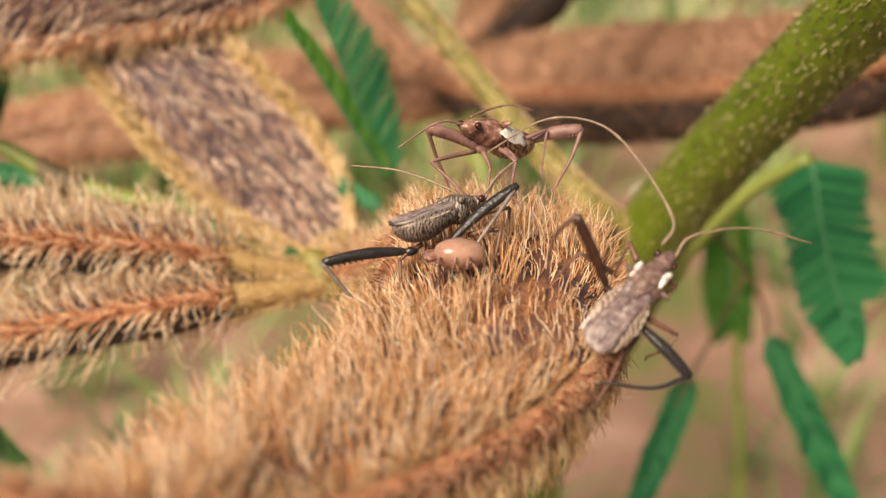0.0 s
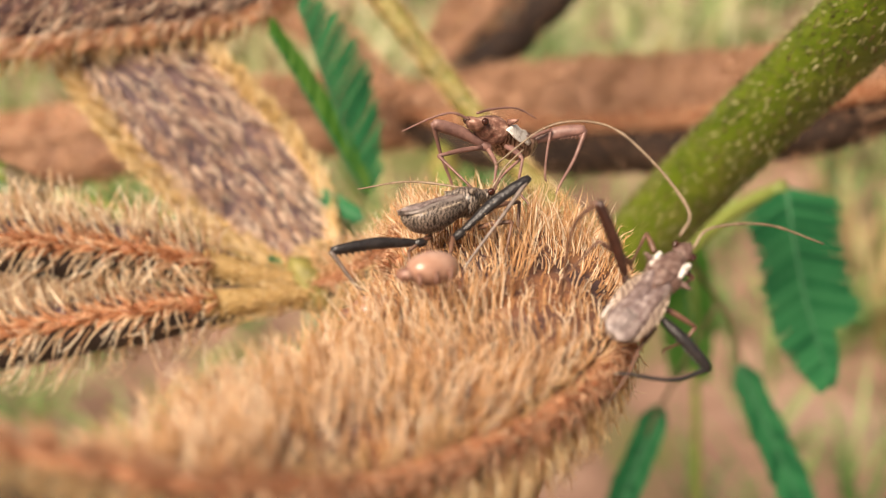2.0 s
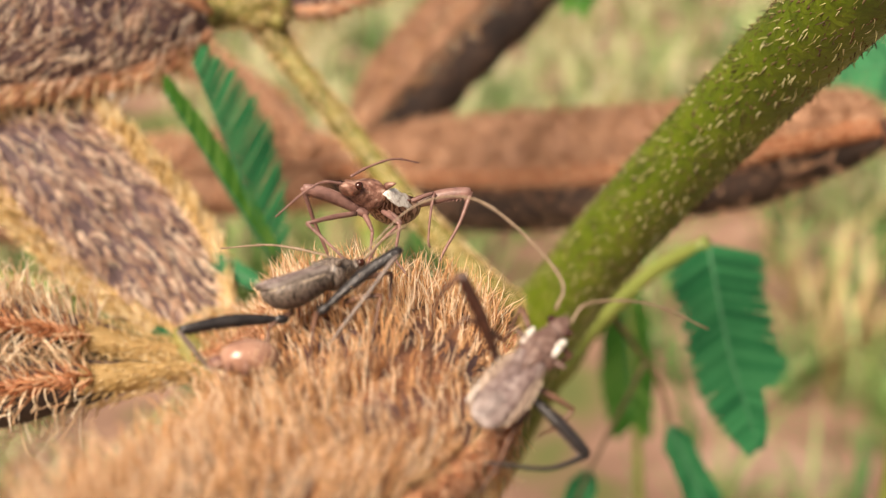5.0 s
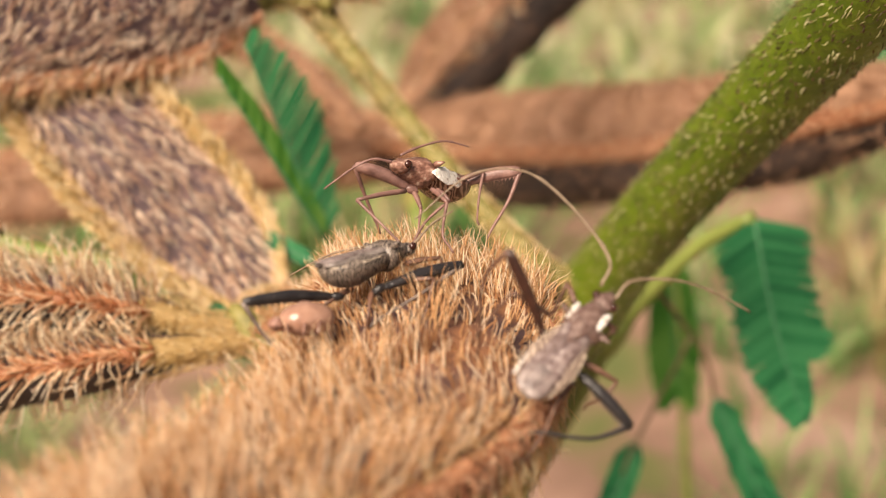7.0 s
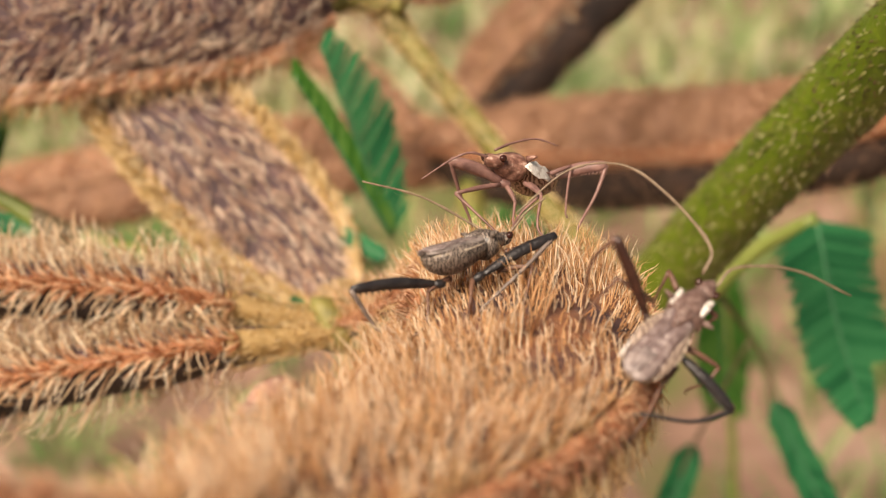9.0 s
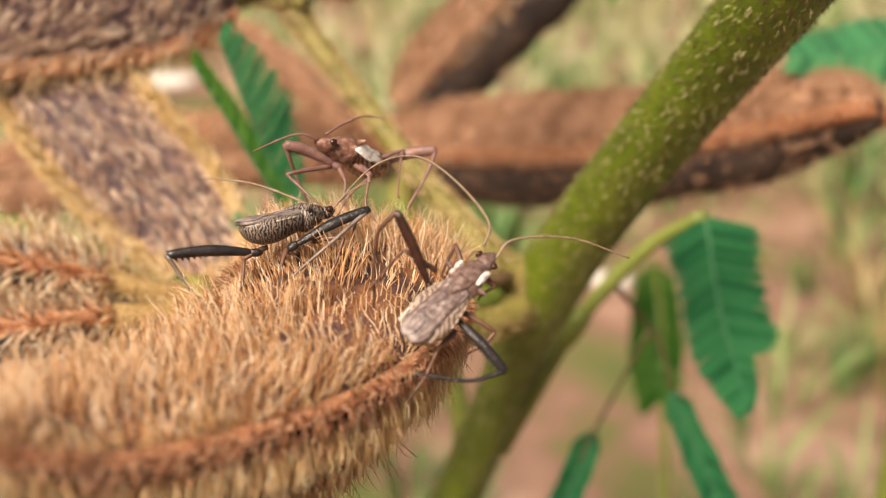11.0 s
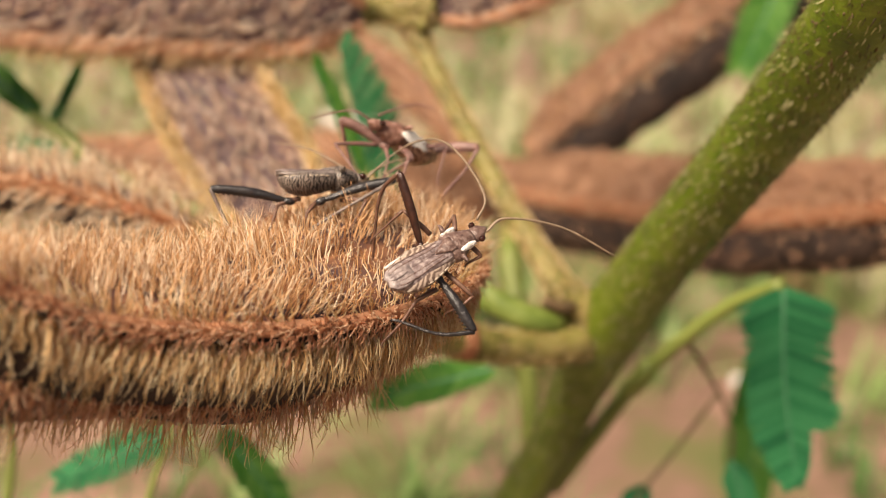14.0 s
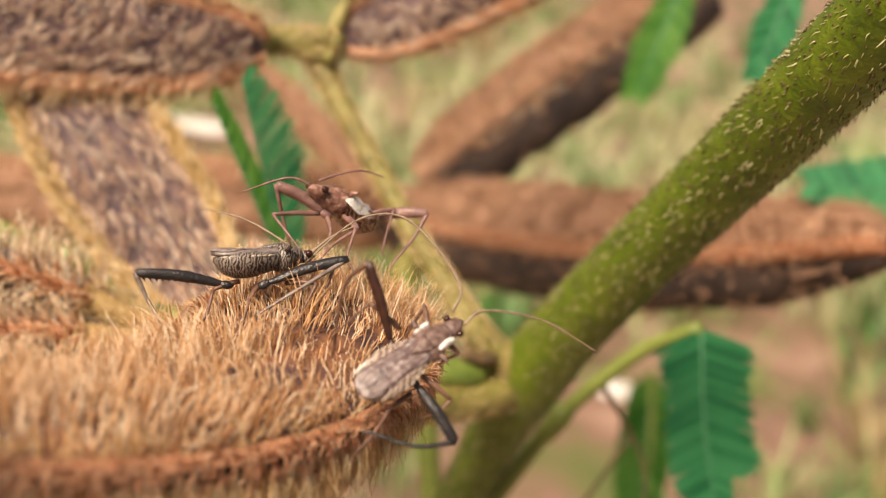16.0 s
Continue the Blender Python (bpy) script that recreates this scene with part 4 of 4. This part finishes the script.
    for sgn in (1, -1):
        part("eye", ellipsoid(along(0.925, 0.06, 0.42 * sgn), ax, up, 0.17 * wide, 0.14 * wide, 0.15 * wide), EYE, hd, at, "dark round eye")
    for (fa, fb, rise, out, size) in marks:
        path = np.array([along(fa + (fb - fa) * k, rise, out * (1 + 0.05 * math.sin(k * 3))) for k in np.linspace(0, 1, 6)])
        part("pale_mark", loft(path, np.array([0.25, 0.85, 0.7, 1, 0.75, 0.2]) * size * wide, 0.012 * wide, 0.14 * wide, side * math.copysign(1, out) + up * (0.4 + rise), 12, 1, 0.03, 6), WHITE_MARK, ob, at, "chalky white mark")
    thighs = []
    for (hip, knee, shin, foot), mat in zip(hind, femur_mats):
        hip, knee, shin, foot = (np.array(v, float) for v in (hip, knee, shin, foot))
        line = spline([hip, hip * 0.5 + knee * 0.5 + up * 0.03, knee], 16)
        r = np.interp(np.linspace(0, 1, 16), [0, 0.12, 0.45, 0.8, 0.95, 1], [0.12, 0.3, 0.44, 0.41, 0.35, 0.26]) * wide * (0.6 if mat is RED_LEG else 0.52)
        down = unit(shin - knee)
        mesh = loft(line, r * 0.8, r, r, down + 0.01, 12, 1, 0.006, 5)
        spikes = [limb([line[k] + down * r[k] * 0.8, line[k] + down * (r[k] * 1.15), line[k] + down * (r[k] + 0.006 + 0.0026 * k)], [0.018, 0.012, 0.002], 4, 5) for k in (7, 9, 10, 11, 12, 13, 14)]
        femur = part("hind_thigh", join(mesh, *spikes), mat, ob, at, "thick spiny hind thigh", root=hip)
        thighs.append(femur)
        toe = foot + unit(foot - shin) * 0.1 + np.array([0, 0, -0.02])
        part("hind_shin", limb([knee, shin, foot, toe], [0.026, 0.018, 0.015, 0.01], 18, 7), GREY_LEG if wing is DARK_WING else mat if mat is not MAROON_LEG else BROWN_LEG, femur, hip, root=knee)
        part("coxa", ellipsoid(hip, knee - hip, up, 0.3 * wide, 0.17 * wide, 0.18 * wide), mat, ob, at, "swollen leg base")
    for pts in legs:
        hip, knee, *rest = [np.array(p, float) for p in pts]
        upper = limb([hip, (hip + knee) / 2 + up * 0.01, knee], [0.026, 0.026, 0.017], 8, 7)
        lower = limb([knee, *rest, rest[-1] + unit(rest[-1] - knee) * 0.06 + np.array([0.03, 0, 0])], [0.018, 0.012, 0.009], 12, 6)
        part("leg", join(upper, lower), leg_mat, ob, at, "thin jointed leg", root=hip)
    made = []
    for pts in feelers:
        line = spline(pts, 30)
        r = np.array([0.0145 - 0.007 * k / 29 + (0.005 if k in (7, 15, 22) else 0) for k in range(30)])
        made.append(part("antenna", loft(line, r, r, r, (0.3, -0.6, 0.7), 7), RED_LEG if leg_mat is RED_LEG else FEELER, ob, at, "long thin jointed antenna", root=pts[0]))
    return ob, made, thighs


bug_a, feelers_a, thighs_a = bug((0.75, 10.6, 0.2), (0.99, 11.16, 0.64), (0.34, 10.22, 0.82), (-0.1, -0.3, 1), 0.26, RED_SHELL, RED_SHELL, RED_FLANK,
    "reddish-brown bug with a white flank patch on a pod",
    [((0.5, 10.45, 0.58), (-0.04, 10.3, 0.8), (0.05, 10.5, 0.5), (0.15, 10.6, 0.25)), ((1.0, 10.9, 0.66), (1.58, 10.85, 0.79), (1.46, 10.8, 0.48), (1.3, 10.7, 0.21))],
    [[(0.45, 10.3, 0.56), (0.01, 10.0, 0.46), (0.2, 9.95, 0.28), (0.43, 9.9, 0.06)], [(0.52, 10.45, 0.56), (0.6, 10.3, 0.39), (0.58, 10.3, 0.2)],
     [(0.7, 10.4, 0.58), (0.85, 10.2, 0.45), (0.81, 10.2, 0.15), (0.88, 10.1, 0.03)], [(0.75, 10.5, 0.58), (0.87, 10.4, 0.47), (0.65, 10.3, 0.27), (0.52, 10.1, 0.03)],
     [(0.92, 10.75, 0.66), (1.21, 10.8, 0.78), (1.17, 10.8, 0.55), (1.15, 10.8, 0.3)]],
    [[(0.32, 10.2, 0.83), (0.15, 10.13, 0.86), (-0.03, 10.1, 0.79), (-0.31, 10.0, 0.6)], [(0.4, 10.28, 0.9), (0.58, 10.4, 0.98), (0.82, 10.5, 1.03), (1.05, 10.6, 0.97)]],
    [RED_LEG, RED_LEG], RED_LEG, [(0.56, 0.8, 0.08, 0.74, 0.17), (0.3, 0.72, 0.0, -0.93, 0.4)], RED_FLANK, RED_LEG)
bug_b, feelers_b, thighs_b = bug((0.1, 9.35, -0.55), (-0.3, 9.2, -0.15), (0.52, 9.72, 0.11), (-0.2, -0.05, 1), 0.235, FLANK, DARK_WING, FLANK,
    "dark grey bug with banded belly and black thighs",
    [((-0.15, 9.3, -0.36), (-0.93, 9.0, -0.43), (-0.76, 9.1, -0.68), (-0.58, 9.2, -0.9)), ((0.2, 9.28, -0.28), (0.84, 9.4, 0.24), (0.58, 9.25, -0.12), (0.3, 9.2, -0.5))],
    [[(0.38, 9.4, -0.22), (0.68, 9.3, -0.16), (0.64, 9.25, -0.35), (0.6, 9.2, -0.52)], [(0.45, 9.55, -0.05), (0.77, 9.6, 0.02), (0.76, 9.5, -0.28), (0.87, 9.5, -0.4)],
     [(-0.05, 9.35, -0.3), (-0.25, 9.25, -0.43), (-0.26, 9.2, -0.72), (-0.43, 9.2, -0.88)], [(0.15, 9.3, -0.3), (0.12, 9.15, -0.45), (0.1, 9.2, -0.8)]],
    [[(0.34, 9.7, 0.1), (0.18, 9.85, 0.2), (-0.28, 10.0, 0.37), (-0.8, 10.2, 0.43)], [(0.5, 9.72, 0.1), (0.57, 9.7, 0.2), (0.68, 9.75, 0.34), (0.86, 9.8, 0.48)]],
    [BLACK_LEG, BLACK_LEG], BROWN_LEG, [], GREY_WING, CREAM)
bug_c, feelers_c, thighs_c = bug((1.55, 8.6, -0.95), (1.37, 8.06, -1.05), (2.1, 8.55, -0.33), (0.1, -0.92, 0.45), 0.21, BROWN_SHELL, GREY_WING, PALE_FLANK,
    "grey-brown bug with white flank marks and dark spiny thighs",
    [((1.55, 8.4, -0.62), (1.26, 8.13, 0.03), (1.08, 8.3, -0.2), (1.05, 8.6, -0.72)), ((1.8, 8.33, -0.9), (2.22, 8.3, -1.33), (1.9, 8.22, -1.41), (1.52, 8.2, -1.36))],
    [[(1.82, 8.4, -0.82), (2.13, 8.4, -1.0), (2.03, 8.4, -1.12), (1.9, 8.5, -1.2)], [(2.0, 8.5, -0.52), (2.13, 8.5, -0.6), (2.0, 8.55, -0.7)],
     [(1.78, 8.35, -1.0), (1.63, 8.2, -1.14), (1.53, 8.2, -1.37), (1.39, 8.2, -1.58)], [(1.6, 8.5, -0.48), (1.31, 8.4, -0.3), (1.18, 8.45, -0.45), (1.04, 8.5, -0.62)],
     [(1.82, 8.6, -0.4), (1.77, 8.7, -0.24), (1.66, 8.75, -0.5)]],
    [[(2.02, 8.55, -0.26), (2.06, 8.6, -0.02), (1.73, 9.0, 0.39), (1.37, 9.3, 0.61), (0.94, 9.6, 0.52), (0.52, 9.6, 0.07)], [(2.13, 8.55, -0.36), (2.3, 8.6, -0.2), (2.83, 8.8, -0.2), (3.38, 9.0, -0.4)]],
    [MAROON_LEG, BLACK_LEG], BROWN_LEG, [(0.68, 0.83, 0.34, 0.5, 0.09), (0.62, 0.76, 0.3, -0.66, 0.08), (0.06, 0.3, 0.14, -0.82, 0.05)], BROWN_SHELL, CREAM)


def beetle(at, label):
    ob = thing("small_beetle", at, label, "beetle", "small beetles on the pod")
    at = np.array(at, float)
    a = np.array([-1.0, -0.25, 0.05])
    shell = part("wing_case", ellipsoid(at + (0.05, 0, 0.06), a, (0, 0, 1), 0.245, 0.17, 0.145, 14, 20), BEETLE, ob, at, "glossy tan wing case")
    part("seam_line", limb([at + (0.25, 0.05, 0.1), at + (0.05, 0, 0.208), at + (-0.12, -0.04, 0.15)], [0.006, 0.006, 0.006], 8, 5), RED_SHELL, shell, at)
    part("head", ellipsoid(at + (-0.2, -0.05, 0.05), a, (0, 0, 1), 0.08, 0.08, 0.06), RED_SHELL, ob, at, "reddish-brown head")
    for k in (-0.12, 0.02, 0.14):
        for sgn in (1, -1):
            part("leg", limb([at + (k, 0.1 * sgn, 0.03), at + (k, 0.19 * sgn, 0.04), at + (k - 0.03, 0.22 * sgn, -0.06)], [0.014, 0.012, 0.006], 7, 5), RED_SHELL, ob, at)
    return ob


beetle_1 = beetle((0.2, 9.0, -0.4), "small glossy tan beetle crawling over pod hairs")
beetle_2 = beetle((-0.54, 9.0, -0.76), "small tan beetle at the edge of the pod")

# ---- ground ----
def ground_sheet():
    n = 90
    xs = np.sign(np.linspace(-1, 1, n)) * np.abs(np.linspace(-1, 1, n)) ** 3 * 300
    x, y = np.meshgrid(xs, xs, indexing="ij")
    z = 0.02 * np.sin(x * 2.1) * np.cos(y * 1.7) * np.exp(-(x**2 + y**2) / 900)
    v = np.stack([x, y, z], -1).reshape(-1, 3)
    i, j = np.meshgrid(np.arange(n - 1), np.arange(n - 1), indexing="ij")
    f = np.stack([i * n + j, (i + 1) * n + j, (i + 1) * n + j + 1, i * n + j + 1], -1).reshape(-1, 4).tolist()
    soil = material("dry reddish soil", [(0.07, 0.10, 0.025), (0.12, 0.12, 0.04), (0.20, 0.115, 0.08), (0.28, 0.165, 0.12), (0.38, 0.25, 0.19)], 0.9, 4.5, bump=0.5, bump_scale=60, spread=(0.33, 0.64))
    ob = new("ground", mesh_data("ground", v, f, soil))
    return tagged(ob, "dry reddish soil with patches of low green growth", "ground", kind="structure")


ground_sheet()


STONES = [(-0.47, 1.72), (0.20, 1.02), (1.02, 1.35)]


def undergrowth(seed, count, mat, label, near, far, size):
    """Loose weeds on the soil: clumps of arching blades."""
    g = np.random.default_rng(seed)
    verts, quads = [], []
    n = 0
    for _ in range(count):
        r = near + (far - near) * g.uniform() ** 1.3
        a = g.normal() * 0.55
        foot = np.array([math.sin(a) * r, math.cos(a) * r, 0.0])
        if any(abs(foot[0] - sx * foot[1] / sy) < 0.08 and sy - 0.7 < foot[1] < sy + 0.05 for sx, sy in STONES):
            continue
        for _ in range(g.integers(10, 22)):
            h = size * g.uniform(0.4, 1.3)
            turn, bend, wd = g.uniform(0, 6.3), g.uniform(0.2, 1.0), g.uniform(0.012, 0.03) * size
            out, side = np.array([math.cos(turn), math.sin(turn), 0]), np.array([-math.sin(turn), math.cos(turn), 0])
            p0 = foot + out * g.uniform(0, 0.3) * size
            for k in range(5):
                q = k / 4
                c = p0 + out * h * bend * q * q + np.array([0, 0, h * (q - 0.25 * q * q * bend)])
                half = wd * math.sin(math.pi * (0.15 + 0.82 * q))
                verts += [c - side * half, c + out * half * 0.3, c + side * half]
                if k:
                    b = n + 3 * k
                    quads += [[b - 3, b - 2, b + 1, b], [b - 2, b - 1, b + 2, b + 1]]
            n += 15
    ob = new("undergrowth", mesh_data("undergrowth", np.array(verts), quads, mat))
    return tagged(ob, label, "weeds", kind="stuff")


undergrowth(31, 160, LEAF_PALE, "pale green weeds growing on the soil", 0.9, 4.5, 0.12)
undergrowth(34, 90, LEAF_PALE, "pale green seedlings growing on the soil", 0.4, 1.2, 0.08)
undergrowth(35, 120, WEED_DARK, "dark green seedlings growing on the soil", 0.4, 1.2, 0.07)
undergrowth(32, 190, WEED_DARK, "darker green weeds growing on the soil", 1.0, 4.5, 0.13)
undergrowth(36, 620, PALE_FAR, "sun-bleached grass far out on the soil", 1.35, 4.0, 0.11)
undergrowth(33, 60, WEED_DRY, "dry straw-coloured grass on the soil", 0.9, 4.0, 0.14)


def stone(x, y, r, seed):
    ob = new("pale_stone", mesh_data("pale_stone", loft(np.array([x, y, -0.25 * r]) + np.linspace(-1, 1, 12)[:, None] * np.array([r, 0, 0]), r * 0.8 * np.sqrt(1.02 - np.linspace(-1, 1, 12) ** 2), r * 0.7, r * 0.3, (0, 0, 1), 16, 1, r * 0.12, seed)[0],
             loft(np.linspace(-1, 1, 12)[:, None] * np.array([r, 0, 0]), 1, 1, 1, (0, 0, 1), 16)[1], STONE))
    return tagged(ob, "pale rounded stone lying on the soil", "stone")


for k, (x, y) in enumerate(STONES):
    stone(x, y, (0.055, 0.022, 0.03)[k], k + 1)


# ---- what moves ----
def plan_point(p):
    return PLAN @ (Vector(p) * UNIT)


def sway(ob, rows):
    """Rows of seconds, shift in the plan and turns in degrees, about the place where the thing stands."""
    here = ob.location.copy()
    walk(ob, [(t, Matrix.Translation(here + Vector((TILT @ np.array(shift, float) * UNIT).tolist())) @ pose(0, 0, 0, *turn)) for t, shift, turn in rows])


def motions():
    still = (0, 0, 0)
    sway(bug_a, [(0, still, still), (4.7, still, (0, 0, 1)), (7, (0, 0, 0.01), (0, 0, -2)), (9, still, still), (12, (0, 0, 0), (0, 0, 4)), (16, (0, 0, 0), (0, 0, 4))])
    sway(bug_b, [(0, still, still), (4.7, still, still), (7, (0, 0, -0.03), (0, 6, 4)), (9, (0, 0, -0.03), (0, 5, 4)), (12, still, (0, 3, 0)), (16, still, (0, 3, 0))])
    sway(thighs_b[1], [(0, still, still), (4.7, still, still), (6.8, still, (0, 24, 0)), (7.6, still, (0, 24, 0)), (8.6, still, (0, 12, 0)), (9.7, still, (0, 10, 0)), (12, still, (0, 10, 0)), (16, still, (0, 10, 0))])
    sway(bug_c, [(0, still, still), (4.7, still, still), (9, still, (0, 0, -2)), (12, still, (0, 0, 1)), (16, still, (0, 0, 1))])
    sway(feelers_a[0], [(0, still, still), (3, still, (0, 8, -6)), (5, still, (0, -6, 5)), (7, still, (0, -4, 0)), (9, still, still), (11, still, (0, 9, 0)), (13, still, (0, 12, 4)), (16, still, (0, 4, 0))])
    sway(feelers_a[1], [(0, still, still), (3, still, (0, 10, 0)), (5, still, (0, -8, 0)), (9, still, still), (12, still, (0, -14, 8)), (16, still, (0, -10, 0))])
    sway(feelers_b[0], [(0, still, still), (2.5, still, (0, -20, 0)), (3.0, still, (0, -22, 0)), (3.4, still, (0, -2, 0)), (4.0, still, still), (4.7, still, (0, -6, 0)), (7, still, (0, -40, 0)), (8, still, (0, -38, 0)), (8.8, still, (0, 16, 20)), (9.5, still, (0, 14, 20)), (12, still, (0, -6, 0)), (16, still, (0, -4, 0))])
    sway(feelers_b[1], [(0, still, still), (3, still, (0, -8, 0)), (5, still, (0, 8, 0)), (9, still, still), (12, still, (0, 10, 0)), (16, still, still)])
    sway(feelers_c[0], [(0, still, (0, 20, 0)), (1.5, still, (0, 16, 0)), (3, still, (0, 3, 0)), (4, still, still), (5, still, (0, 4, 0)), (7, still, (0, 9, 0)), (9, still, (0, 7, 0)), (12, still, (0, -3, 0)), (16, still, (0, -3, 0))])
    sway(feelers_c[1], [(0, still, (0, -6, 0)), (2, still, (0, -4, 0)), (4, still, still), (7, still, (0, 5, 0)), (9, still, (0, 2, 0)), (12, still, (0, -4, 0)), (16, still, still)])
    crawl_1 = [(0, (0.25, 9.0, -0.42), 0), (0.8, (0.33, 9.0, -0.42), 5), (1.5, (-0.06, 8.6, -0.62), 10), (2, (-0.09, 8.3, -0.6), 20), (2.5, (-0.26, 8.3, -0.74), 20), (3, (-0.46, 7.9, -0.78), 30),
               (3.5, (-1.1, 7.0, -0.79), 38), (4, (-1.4, 6.8, -0.93), 40), (4.5, (-1.55, 6.7, -1.1), 40), (5.5, (-2.2, 6.3, -1.3), 40), (7, (-3.0, 5.9, -1.5), 40), (16, (-3.4, 5.8, -1.6), 40)]
    walk(beetle_1, [(t, Matrix.Translation(plan_point(p)) @ pose(0, 0, 0, 0, 0, a)) for t, p, a in crawl_1])
    crawl_2 = [(0, (-0.35, 9.6, -0.85), 10), (1.5, (-0.5, 9.2, -0.95), 10), (2.5, (-0.62, 8.8, -1.04), 10), (3.6, (-0.62, 8.8, -1.04), 10), (4.2, (-0.48, 8.8, -0.76), 10), (4.7, (-0.4, 8.75, -0.7), 10), (6.8, (-0.36, 8.9, -0.56), 10), (7.5, (-0.6, 8.75, -0.83), 20), (8, (-0.72, 8.3, -0.98), 30), (8.5, (-1.08, 8.30, -1.24), 40), (9, (-1.41, 8.00, -1.26), 40), (9.5, (-1.50, 7.60, -1.38), 40), (12, (-1.3, 7.6, -1.6), 30), (16, (-1.4, 7.5, -1.6), 30)]
    walk(beetle_2, [(t, Matrix.Translation(plan_point(p)) @ pose(0, 0, 0, 0, 0, a)) for t, p, a in crawl_2])


motions()
